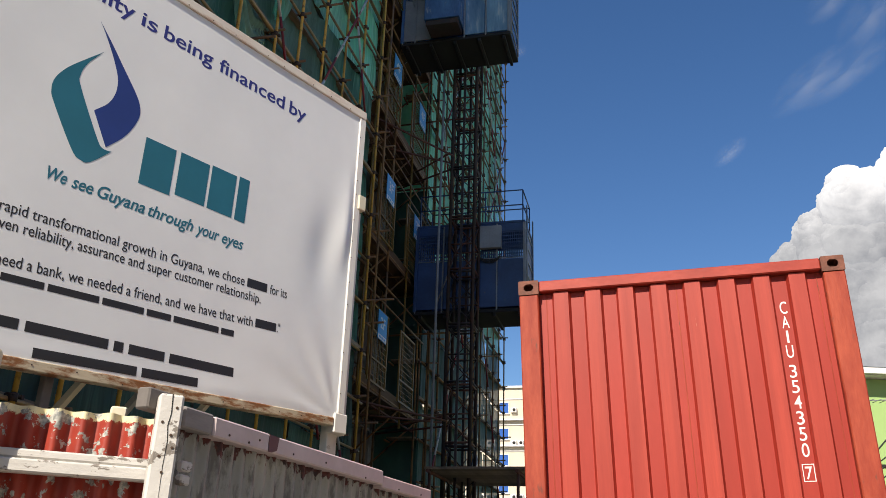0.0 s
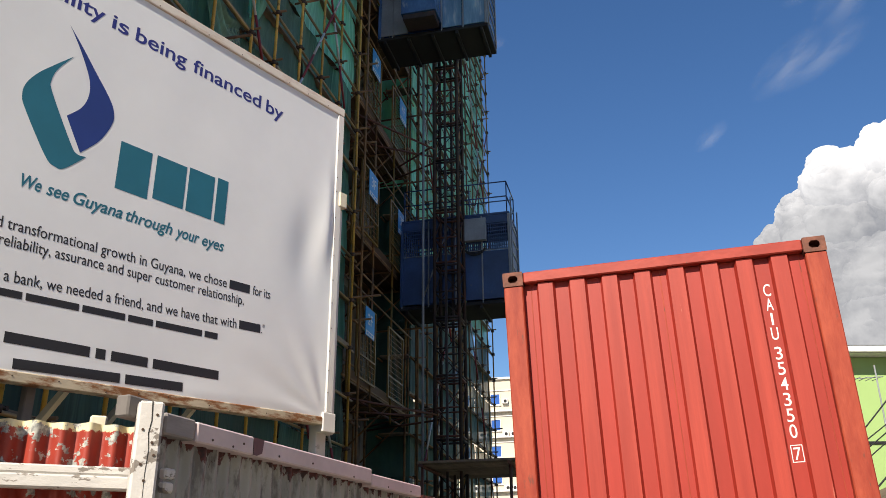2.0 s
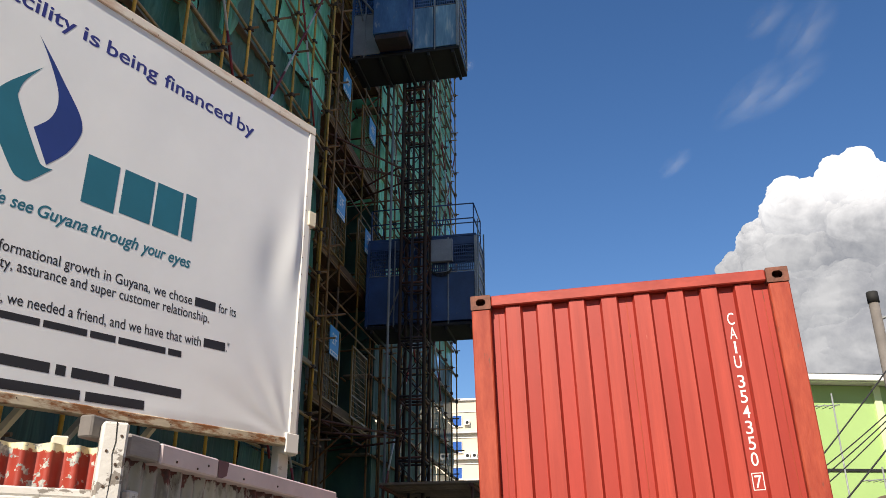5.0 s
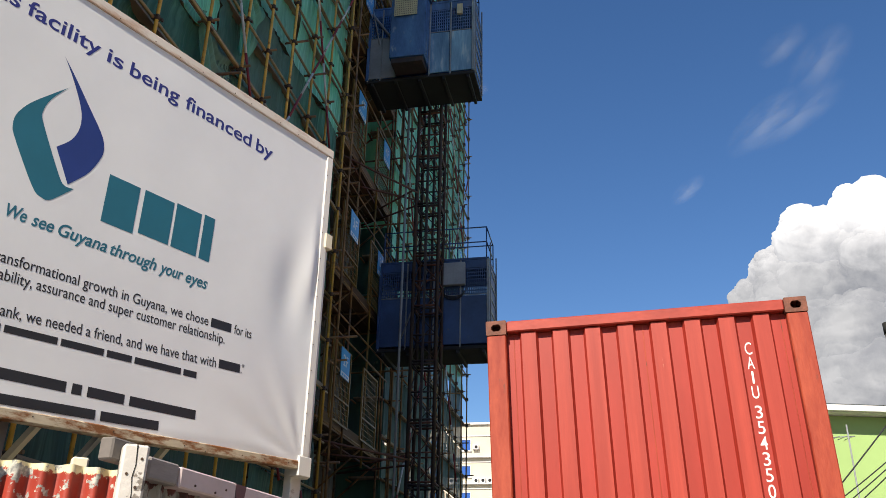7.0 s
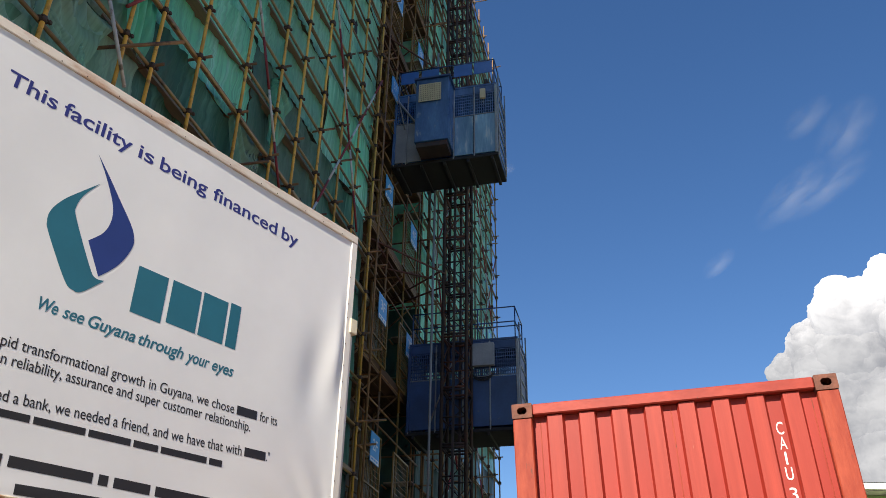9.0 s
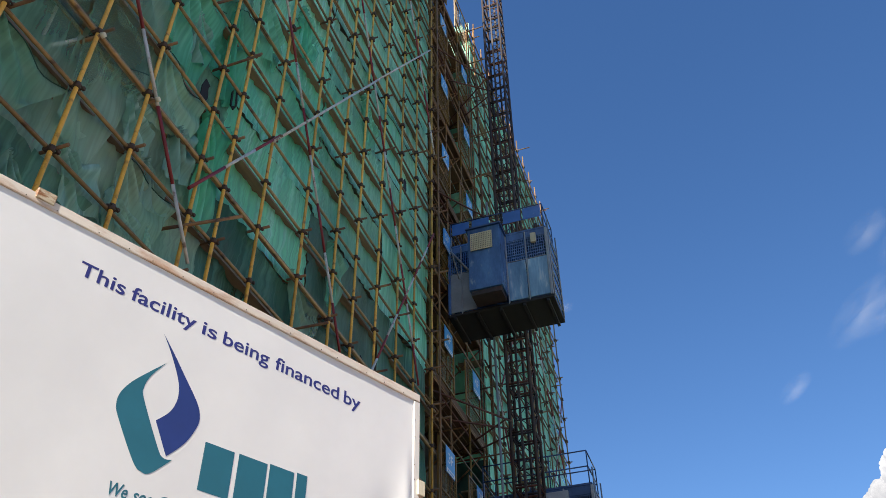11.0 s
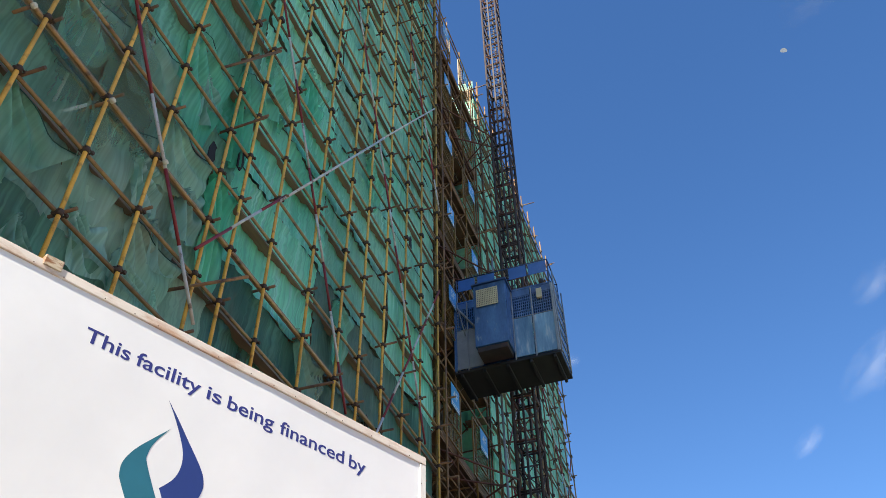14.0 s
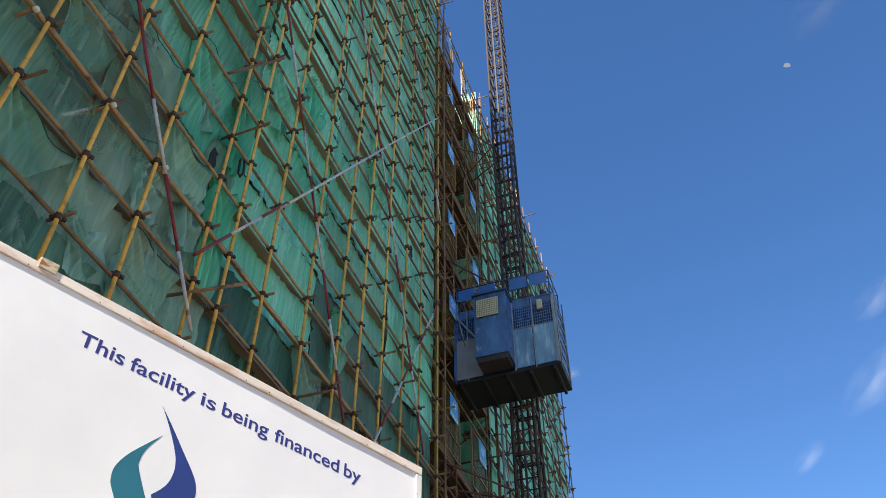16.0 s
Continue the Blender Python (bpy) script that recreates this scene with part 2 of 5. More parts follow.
def zinc_sheet():
    """Dull zinc with scraps of dark red paint left along its upper edge."""
    m, nt, b = shader("dull_zinc_sheet")
    col = blend(nt, ramp(nt, noise_tex(nt, 2.5, 6, 0.6, (1, 1, 0.4)), 0.3, 0.7), (0.20, 0.20, 0.19), (0.42, 0.41, 0.37))
    col = blend(nt, ramp(nt, noise_tex(nt, 14, 6, 0.65, (1.5, 1, 0.4)), 0.5, 0.62), col, (0.15, 0.14, 0.13))
    tc, sep = nt.nodes.new("ShaderNodeTexCoord"), nt.nodes.new("ShaderNodeSeparateXYZ")
    nt.links.new(tc.outputs["Object"], sep.inputs["Vector"])
    add = nt.nodes.new("ShaderNodeMath")
    add.operation = "MULTIPLY_ADD"
    add.inputs[1].default_value = 0.30
    nt.links.new(noise_tex(nt, 13, 8, 0.65, (1.4, 1, 0.6)), add.inputs[0])
    nt.links.new(sep.outputs["Z"], add.inputs[2])
    scraps = ramp(nt, add.outputs[0], 0.120, 0.126)
    red = blend(nt, ramp(nt, noise_tex(nt, 30), 0.4, 0.6), (0.032, 0.012, 0.012), (0.11, 0.024, 0.020))
    nt.links.new(blend(nt, scraps, col, red), b.inputs["Base Color"])
    b.inputs["Roughness"].default_value = 0.6
    b.inputs["Metallic"].default_value = 0.1
    relief(nt, b, noise_tex(nt, 40), 0.2)
    return m


M["zinc"] = zinc_sheet()


def crease(nt, lean, scale, stretch, lo, hi):
    """Long soft creases that run along one lean, as a factor from 0 to 1."""
    tc, mp, n = nt.nodes.new("ShaderNodeTexCoord"), nt.nodes.new("ShaderNodeMapping"), nt.nodes.new("ShaderNodeTexNoise")
    mp.inputs["Rotation"].default_value = (0, radians(lean), 0)
    mp.inputs["Scale"].default_value = stretch
    n.inputs["Scale"].default_value, n.inputs["Detail"].default_value, n.inputs["Roughness"].default_value = scale, 1.5, 0.4
    n.inputs["Distortion"].default_value = 0.3
    nt.links.new(tc.outputs["Object"], mp.inputs["Vector"])
    nt.links.new(mp.outputs["Vector"], n.inputs["Vector"])
    return ramp(nt, n.outputs["Fac"], lo, hi)


def both(nt, a, b, way="MULTIPLY"):
    m = nt.nodes.new("ShaderNodeMath")
    m.operation, m.use_clamp = way, True
    for k, value in enumerate((a, b)):
        if isinstance(value, (int, float)):
            m.inputs[k].default_value = value
        else:
            nt.links.new(value, m.inputs[k])
    return m.outputs[0]


def netting(name, deep, pale, dusty, dust_most, clear_least, clear_most, leans, crisp, streak=0.6):
    """Green debris netting: a weave that lets part of the light through, doubled and paler along its creases."""
    m, nt, b = shader(name)
    out = nt.nodes["Material Output"]
    fold = noise_tex(nt, 0.55, 3, 0.5, (1.0, 1.0, 0.5))
    col = blend(nt, ramp(nt, fold, 0.34, 0.66), deep, pale)
    lines = both(nt, crease(nt, leans[0], 1.0, (7.0, 1, 0.35), 0.50, 0.50 + crisp), crease(nt, leans[1], 1.3, (9.0, 1, 0.4), 0.53, 0.53 + crisp), "MAXIMUM")
    where = ramp(nt, noise_tex(nt, 0.45, 2, 0.5), 0.42, 0.60)
    lines = both(nt, lines, where)
    col = blend(nt, both(nt, lines, streak), col, tuple(min(1, c * 1.25 + 0.03) for c in pale))
    threads = crease(nt, leans[0] * 0.3, 1.0, (24, 1, 0.8), 0.40, 0.64)
    col = blend(nt, both(nt, threads, 0.34), col, tuple(c * 0.45 for c in deep))
    dust = noise_tex(nt, 0.28, 4, 0.6)
    col = blend(nt, ramp(nt, dust, 0.42, 0.62, (0, 0, 0, 1), (dust_most, dust_most, dust_most, 1)), col, dusty)
    info = nt.nodes.new("ShaderNodeObjectInfo")
    hs = nt.nodes.new("ShaderNodeHueSaturation")
    mr = nt.nodes.new("ShaderNodeMapRange")
    mr.inputs["To Min"].default_value, mr.inputs["To Max"].default_value = 0.75, 1.25
    nt.links.new(info.outputs["Random"], mr.inputs["Value"])
    nt.links.new(mr.outputs["Result"], hs.inputs["Value"])
    nt.links.new(col, hs.inputs["Color"])
    nt.links.new(hs.outputs["Color"], b.inputs["Base Color"])
    b.inputs["Roughness"].default_value = 0.55
    relief(nt, b, noise_tex(nt, 2.2, 3, 0.5, (1.8, 1, 0.4)), 0.7, 0.10)
    tr = nt.nodes.new("ShaderNodeBsdfTranslucent")
    nt.links.new(hs.outputs["Color"], tr.inputs["Color"])
    nt.links.new(b.inputs["Normal"].links[0].from_socket, tr.inputs["Normal"])
    clear = nt.nodes.new("ShaderNodeBsdfTransparent")
    mix1, mix2 = nt.nodes.new("ShaderNodeMixShader"), nt.nodes.new("ShaderNodeMixShader")
    mix1.inputs["Fac"].default_value = 0.34
    nt.links.new(b.outputs["BSDF"], mix1.inputs[1])
    nt.links.new(tr.outputs["BSDF"], mix1.inputs[2])
    open_weave = ramp(nt, noise_tex(nt, 0.6, 3, 0.5, (1, 1, 0.6)), 0.40, 0.60, (clear_least, clear_least, clear_least, 1), (clear_most, clear_most, clear_most, 1))
    shut = both(nt, 1.0, both(nt, lines, streak), "SUBTRACT")
    nt.links.new(both(nt, open_weave, shut), mix2.inputs["Fac"])
    nt.links.new(mix1.outputs[0], mix2.inputs[1])
    nt.links.new(clear.outputs[0], mix2.inputs[2])
    nt.links.new(mix2.outputs[0], out.inputs["Surface"])
    return m


M["net"] = netting("green_debris_netting", (0.17, 0.74, 0.46), (0.42, 0.98, 0.68), (0.42, 0.64, 0.52), 0.25, 0.05, 0.22, (4, -8), 0.16)
# Dusty green, darkened for lower sheets: the facade's shade is in the colour.
M["net_dim"] = netting("shaded_dusty_netting", (0.060, 0.225, 0.155), (0.13, 0.39, 0.275), (0.18, 0.235, 0.185), 0.6, 0.08, 0.36, (5, -9), 0.16)
M["net_sheer"] = netting("sheer_faded_netting", (0.19, 0.50, 0.34), (0.54, 0.92, 0.68), (0.68, 0.72, 0.56), 0.6, 0.24, 0.66, (58, -24), 0.26, 0.22)
M["net_scrap"] = netting("crumpled_pale_netting", (0.16, 0.50, 0.38), (0.55, 0.92, 0.76), (0.62, 0.74, 0.66), 0.5, 0.20, 0.60, (40, -35), 0.12)
# Shade low on the facade is put into this near-black green.
M["net_dark"] = netting("shaded_dark_netting", (0.025, 0.08, 0.06), (0.055, 0.16, 0.115), (0.07, 0.10, 0.085), 0.5, 0.03, 0.22, (6, -12), 0.16)
M["net_flap"] = netting("folded_bright_netting", (0.08, 0.64, 0.37), (0.30, 0.96, 0.62), (0.46, 0.72, 0.60), 0.35, 0.10, 0.50, (24, -20), 0.18)

# ---- mesh helpers ----
def box(bm, x0, x1, y0, y1, z0, z1, m=None):
    v = [bm.verts.new((x, y, z)) for x in (x0, x1) for y in (y0, y1) for z in (z0, z1)]
    if m:
        for p in v:
            p.co = m @ p.co
    for f in ((0, 1, 3, 2), (4, 6, 7, 5), (0, 4, 5, 1), (2, 3, 7, 6), (0, 2, 6, 4), (1, 5, 7, 3)):
        bm.faces.new([v[i] for i in f])
    return v


def tube(bm, p, q, r, seg=8, r2=None):
    p, q = Vector(p), Vector(q)
    r2 = r if r2 is None else r2
    turn = (q - p).to_track_quat("Z", "Y").to_matrix()
    rings = []
    for c, rr in ((p, r), (q, r2)):
        rings.append([bm.verts.new(c + turn @ Vector((math.cos(a) * rr, math.sin(a) * rr, 0))) for a in (2 * math.pi * i / seg for i in range(seg))])
    for i in range(seg):
        f = bm.faces.new((rings[0][i], rings[0][(i + 1) % seg], rings[1][(i + 1) % seg], rings[1][i]))
        f.smooth = True
    bm.faces.new(rings[0][::-1])
    bm.faces.new(rings[1])


def rope(bm, pts, r, seg=6):
    pts = [Vector(p) for p in pts]
    rings = []
    for i, p in enumerate(pts):
        way = pts[min(i + 1, len(pts) - 1)] - pts[max(i - 1, 0)]
        turn = way.to_track_quat("Z", "Y").to_matrix()
        rings.append([bm.verts.new(p + turn @ Vector((math.cos(a) * r, math.sin(a) * r, 0))) for a in (2 * math.pi * k / seg for k in range(seg))])
    for a, b in zip(rings[:-1], rings[1:]):
        for k in range(seg):
            bm.faces.new((a[k], a[(k + 1) % seg], b[(k + 1) % seg], b[k])).smooth = True
    bm.faces.new(rings[0][::-1])
    bm.faces.new(rings[-1])


def lattice(bm, us, vs, place, thick):
    """A sheet with rows of holes: us and vs are the edges of bars and holes in turn."""
    grid = [[bm.verts.new(place(u, v)) for v in vs] for u in us]
    for i in range(len(us) - 1):
        for j in range(len(vs) - 1):
            if i % 2 == 0 or j % 2 == 0:
                bm.faces.new((grid[i][j], grid[i + 1][j], grid[i + 1][j + 1], grid[i][j + 1]))
    bm.normal_update()
    bmesh.ops.solidify(bm, geom=bm.faces[:], thickness=thick)


def bar_edges(a, b, n, w):
    """Edges of n + 1 bars of width w spread from a to b."""
    out = []
    for i in range(n + 1):
        c = a + (b - a) * i / n
        out += [c - w / 2, c + w / 2]
    return out


def prism(bm, pts, y0, y1):
    """An outline in x and z, thick from y0 to y1."""
    a = [bm.verts.new((x, y0, z)) for x, z in pts]
    b = [bm.verts.new((x, y1, z)) for x, z in pts]
    n = len(pts)
    bm.faces.new(a)
    bm.faces.new(b[::-1])
    for i in range(n):
        bm.faces.new((a[i], b[i], b[(i + 1) % n], a[(i + 1) % n]))


def bevelled(bm, width=0.006):
    bmesh.ops.bevel(bm, geom=bm.edges[:], offset=width, segments=1, affect="EDGES", clamp_overlap=True)
    return bm


def mesh_of(name, bm, material):
    bmesh.ops.recalc_face_normals(bm, faces=bm.faces)
    me = bpy.data.meshes.new(name)
    bm.to_mesh(me)
    bm.free()
    me.materials.append(material)
    return me


def part(name, bm, material, parent, label="", m=None, kind=""):
    me = bm if isinstance(bm, bpy.types.Mesh) else mesh_of(name, bm, material)
    ob = new(name, me)
    ob.parent = parent
    if m is not None:
        ob.matrix_basis = m
    return tagged(ob, label, kind=kind)


def thing(name, label, category, m=None, group="", kind=""):
    ob = new(name)
    ob.empty_display_size = 0.2
    if m is not None:
        ob.matrix_basis = m
    return tagged(ob, label, category, group, kind)


def solid(name, bm, material, label, category, m=None, group="", kind=""):
    ob = new(name, mesh_of(name, bm, material))
    if m is not None:
        ob.matrix_basis = m
    return tagged(ob, label, category, group, kind)


def lettering(text, width, height, heavy=0.0, slant=0.0, depth=0.001):
    """A mesh of upright text in x and z that fills the given width and cap height."""
    cu = bpy.data.curves.new("text", "FONT")
    cu.body, cu.size, cu.offset, cu.shear, cu.extrude = text, 1.0, heavy, slant, 0.0
    cu.resolution_u = 5
    tmp = bpy.data.objects.new("text", cu)
    scene.collection.objects.link(tmp)
    bpy.context.view_layer.update()
    me = bpy.data.meshes.new_from_object(tmp.evaluated_get(bpy.context.evaluated_depsgraph_get()))
    bpy.data.objects.remove(tmp)
    xs = [v.co.x for v in me.vertices]
    x0, x1 = min(xs), max(xs)
    for v in me.vertices:
        v.co = ((v.co.x - x0) / (x1 - x0) * width, 0, v.co.y / 0.7 * height)
    return me


def words(me):
    """Cut a mesh of lettering at its spaces: one mesh a word."""
    height = max(v.co.z for v in me.vertices)
    spans = sorted((min(me.vertices[i].co.x for i in p.vertices), max(me.vertices[i].co.x for i in p.vertices)) for p in me.polygons)
    cuts, reach = [], spans[0][1]
    for a, b in spans:
        if a - reach > 0.16 * height:
            cuts.append((a + reach) / 2)
        reach = max(reach, b)
    groups = {}
    for p in me.polygons:
        x = me.vertices[p.vertices[0]].co.x
        groups.setdefault(sum(x > c for c in cuts), []).append(p)
    out = []
    for k in sorted(groups):
        index, vs, fs = {}, [], []
        for p in groups[k]:
            face = []
            for i in p.vertices:
                if i not in index:
                    index[i] = len(vs)
                    vs.append(me.vertices[i].co.copy())
                face.append(index[i])
            fs.append(face)
        w = bpy.data.meshes.new("word")
        w.from_pydata(vs, [], fs)
        out.append(w)
    return out

# ---- ground and far setting ----
bm = bmesh.new()
bmesh.ops.create_grid(bm, x_segments=2, y_segments=2, size=1500)
solid("ground", bm, M["bounce_ground"], "unseen ground, made pale to bounce light", "ground", kind="structure")

# Unseen blocks, added to keep skylight off the lower facade.
for name, x0, x1, y0, y1, hh in (("wall_street", -45, 5, -30, -15, 18), ("wall_back", -52, -36, -15, 4, 16)):
    bm = bmesh.new()
    box(bm, x0, x1, y0, y1, 0, hh)
    solid(name, bm, M["cream_wall"], "unseen plain block added to cut low skylight", "wall", kind="structure")

FLOORS = [5.85 + 3.62 * k for k in range(9)]       # storey slabs
TOP = 35.0


def building():
    b = thing("office_block", "unfinished concrete office block behind green netting", "building", kind="structure")
    for x0, x1 in ((-5.4, 17.0), (22.2, 34.6)):
        for z in [0.3] + FLOORS:
            bm = bmesh.new()
            box(bm, x0, x1, 7.6, 20, z - 0.28, z)
            part("slab", bm, M["concrete"], b)
        for i in range(int((x1 - x0) / 4.1) + 1):
            bm = bmesh.new()
            cx = min(x0 + 0.3 + 4.1 * i, x1 - 0.3)
            box(bm, cx - 0.25, cx + 0.25, 7.75, 8.25, 0, TOP - 0.5)
            part("column", bm, M["concrete"], b)
        bm = bmesh.new()
        box(bm, x0, x1, 9.6, 9.8, 0, TOP - 0.3)
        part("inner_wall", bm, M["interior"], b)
        for z in FLOORS:
            bm = bmesh.new()
            box(bm, x0, x1, 7.8, 7.98, z, z + 0.95)
            part("parapet", bm, M["concrete"], b)
    # Solid end out of view, added so its shadow covers the hoist cage.
    bm = bmesh.new()
    box(bm, -6.6, -5.4, 7.45, 20, 0, TOP - 0.3)
    part("end_wall", bm, M["concrete"], b)
    # the hoist bay: set back, with open floors behind the gates
    for z in [0.3] + FLOORS:
        bm = bmesh.new()
        box(bm, 17.0, 22.2, 7.7, 20, z - 0.28, z)
        part("slab", bm, M["concrete"], b)
    bm = bmesh.new()
    box(bm, 17.0, 22.2, 10.4, 10.6, 0, TOP - 0.3)
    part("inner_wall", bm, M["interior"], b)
    for x in (17.0, 22.2):
        bm = bmesh.new()
        box(bm, x - 0.15, x + 0.15, 7.6, 8.2, 0, TOP - 0.3)
        part("column", bm, M["concrete"], b)
    return b


building()


# ---- scaffolding ----
COUPLER = bmesh.new()
tube(COUPLER, (-0.02, -0.01, -0.045), (-0.02, -0.01, 0.04), 0.044, 8)
tube(COUPLER, (-0.065, 0.035, 0.0), (0.045, 0.035, 0.008), 0.042, 8)
tube(COUPLER, (-0.075, -0.03, 0.02), (0.055, -0.045, 0.012), 0.012, 6)
tube(COUPLER, (0.05, -0.06, 0.01), (0.055, 0.03, 0.012), 0.014, 6)
box(COUPLER, 0.035, 0.075, -0.06, -0.025, -0.012, 0.032)
COUPLER = mesh_of("coupler", COUPLER, M["coupler"])


def pole_mesh(name, length, r, material, seg=8):
    bm = bmesh.new()
    tube(bm, (0, 0, 0), (0, 0, length), r, seg)
    return mesh_of(name, bm, material)


def along(p, q):
    p, q = Vector(p), Vector(q)
    return Matrix.Translation(p) @ (q - p).to_track_quat("Z", "Y").to_matrix().to_4x4()


def banded_brace(parent, p, q, r=0.026, step=0.95):
    """A tube painted in red and white bands, each band a length of its own."""
    p, q = Vector(p), Vector(q)
    n = int((q - p).length / step)
    for i in range(n):
        bm = bmesh.new()
        tube(bm, p.lerp(q, i / n), p.lerp(q, (i + 1) / n), r, 8)
        part("brace_band", bm, M["white_band"] if i % 2 else M["red_band"], parent)


def net_sheet(parent, x0, x1, z0, z1, y, seed, plane="y", amount=0.05, shade_top=5.5):
    """One sheet of netting, tied at its corners and slack between."""
    sheer = plane == "y" and x0 < 7.2 and shade_top < z0 < 11.0
    dim = plane == "y" and 7.2 <= x0 < 17 and shade_top < z0 < 9.5 + 0.35 * (x0 - 7.2)
    fold_up = plane == "y" and x0 < 10.6 and 8.0 < z0 < 18.0
    fine = 12 if sheer or fold_up else 5
    nx, nz = max(6, int((x1 - x0) * fine)), max(6, int((z1 - z0) * fine))
    me = bpy.data.meshes.new("net")
    vs, fs = [], []
    for j in range(nz + 1):
        for i in range(nx + 1):
            u, v = i / nx, j / nz
            x, z = x0 + (x1 - x0) * u, z0 + (z1 - z0) * v
            w = noise.noise((x * 0.9 + seed, z * 0.5, seed)) * amount * 1.6 + noise.noise((x * 2.6, z * 1.1 + seed, 3.1)) * amount
            w += 0.05 * math.sin(u * math.pi) * math.sin(v * math.pi)
            if sheer or fold_up:
                a = noise.noise((x * 0.5, z * 0.5, 9.0)) * 2.5
                fold = (x * math.cos(a) + z * math.sin(a)) * 2.2
                w += 0.09 * (0.4 - abs(noise.noise((fold, x * 0.4 + z * 0.3, seed * 0.3)))) + 0.05 * (0.4 - abs(noise.noise((fold * 2.3, z * 0.8, x * 0.7))))
            dz = noise.noise((x * 1.3, seed, z)) * 0.05 * (1 if j in (0, nz) else 0.3)
            vs.append((x, y + w, z + dz) if plane == "y" else (y + w, x, z + dz))
    for j in range(nz):
        for i in range(nx):
            a = j * (nx + 1) + i
            fs.append((a, a + 1, a + nx + 2, a + nx + 1))
    me.from_pydata(vs, [], fs)
    # lower sheets get the netting copies with shade in their colour
    me.materials.append(M["net_dark"] if z0 < shade_top else M["net_dim"] if dim or (sheer and z0 < 8) else M["net_sheer"] if sheer else M["net_flap"] if fold_up and x0 < 7.2 else M["net"])
    me.polygons.foreach_set("use_smooth", [True] * len(fs))
    part("net", me, None, parent)


STEP = 1.08


def scaffold(name, label, xs, base, top, singles, net_runs, paint, seed):
    rnd = random.Random(seed)
    s = thing(name, label, "scaffolding")
    x0, x1 = xs[0] - 0.4, xs[-1] + 0.35
    levels = [base + STEP * k for k in range(int((top - base) / STEP) + 1)]
    tall = pole_mesh("standard", top + 0.6, 0.029, paint)
    rear = pole_mesh("rear_standard", top, 0.026, M["white_band"] if paint == M["yellow_pole"] else paint, 6)
    for i, x in enumerate(xs):
        lean = rnd.uniform(-0.02, 0.02)
        part("standard", tall, None, s, m=along((x, 6.1, 0), (x + lean, 6.1, top)))
        part("rear_standard", rear, None, s, m=along((x + 0.05, 7.15, 0), (x, 7.15, top)))
    led = pole_mesh("ledger", x1 - x0, 0.028, M["ledger"] if paint == M["yellow_pole"] else paint)
    for k, z in enumerate(levels):
        sag = rnd.uniform(-0.05, 0.05)
        part("ledger", led, None, s, m=along((x0, 6.145, z - sag), (x1, 6.145, z + sag)))
        if k % 2 == 0:
            part("rear_ledger", led, None, s, m=along((x0, 7.1, z), (x1, 7.1, z)))
            bm = bmesh.new()
            box(bm, x0, x1, 6.25, 7.05, z + 0.04, z + 0.08)
            part("plank", bm, M["plank"], s)
        elif k % 4 == 1:
            bm = bmesh.new()
            box(bm, x0, x1, 6.17, 6.195, z - 0.02, z + 0.11)
            part("toe_board", bm, M["plank"], s)
    putlogs = {ln: pole_mesh("putlog", ln, 0.025, M["brown_pole"], 6) for ln in (1.25, 1.4, 1.75)}
    far_c, far_p = bmesh.new(), bmesh.new()
    for k, z in enumerate(levels):
        for i, x in enumerate(xs):
            near = z < singles
            p = Vector((x + 0.02, 6.11, z + rnd.uniform(-0.04, 0.04)))
            if near:
                part("coupler", COUPLER, None, s, m=Matrix.Translation(p))
            else:
                box(far_c, p.x - 0.06, p.x + 0.06, p.y - 0.07, p.y + 0.05, p.z - 0.05, p.z + 0.05)
            if k % 2 == i % 2 or rnd.random() < 0.15:
                ln = rnd.choice((1.25, 1.25, 1.25, 1.4, 1.25, 1.75 if i % 3 == 0 else 1.25))
                a = Vector((x + 0.06, 7.2, z + 0.06))
                b = Vector((x + 0.06 + rnd.uniform(-0.03, 0.03), 7.2 - ln, z + 0.06 + rnd.uniform(-0.03, 0.03)))
                if near:
                    part("putlog", putlogs[ln], None, s, m=along(a, b))
                else:
                    tube(far_p, a, b, 0.025, 6)
    part("coupler", far_c, M["coupler"], s, kind="stuff")
    part("putlog", far_p, M["brown_pole"], s, kind="stuff")
    z, row = 2.0, 0
    while z < top - 0.3:
        z2 = min(z + STEP * 2, top)
        for a, b in zip(net_runs[:-1], net_runs[1:]):
            net_sheet(s, a, b, z + 0.01, z2, 6.30, seed + row * 7.3 + a, amount=0.06 if z < 14 else 0.04, shade_top=5.5 if x0 < 10 else 10.5)
        z, row = z2, row + 1
    return s


NEAR_X = [-3.9, -2.9, -1.7, -0.5, 0.7, 1.95, 3.15, 4.37, 5.45, 6.8, 7.45, 8.5, 9.9, 11.19, 12.15, 13.28, 14.44, 15.53, 16.83]
near_scaffold = scaffold("scaffold", "yellow and rusty tube scaffold hung with green netting", NEAR_X, 0.93, TOP, 16.0,
                         [-4.3, -2.2, 1.0, 4.3, 7.4, 10.5, 13.8, 17.0], M["yellow_pole"], 11)
far_scaffold = scaffold("scaffold", "farther tube scaffold with green netting beyond the hoist", [22.3 + 1.24 * i for i in range(11)], 0.9, 33.4, 9.0,
                        [22.2, 25.3, 28.4, 31.5, 34.8], M["brown_pole"], 23)
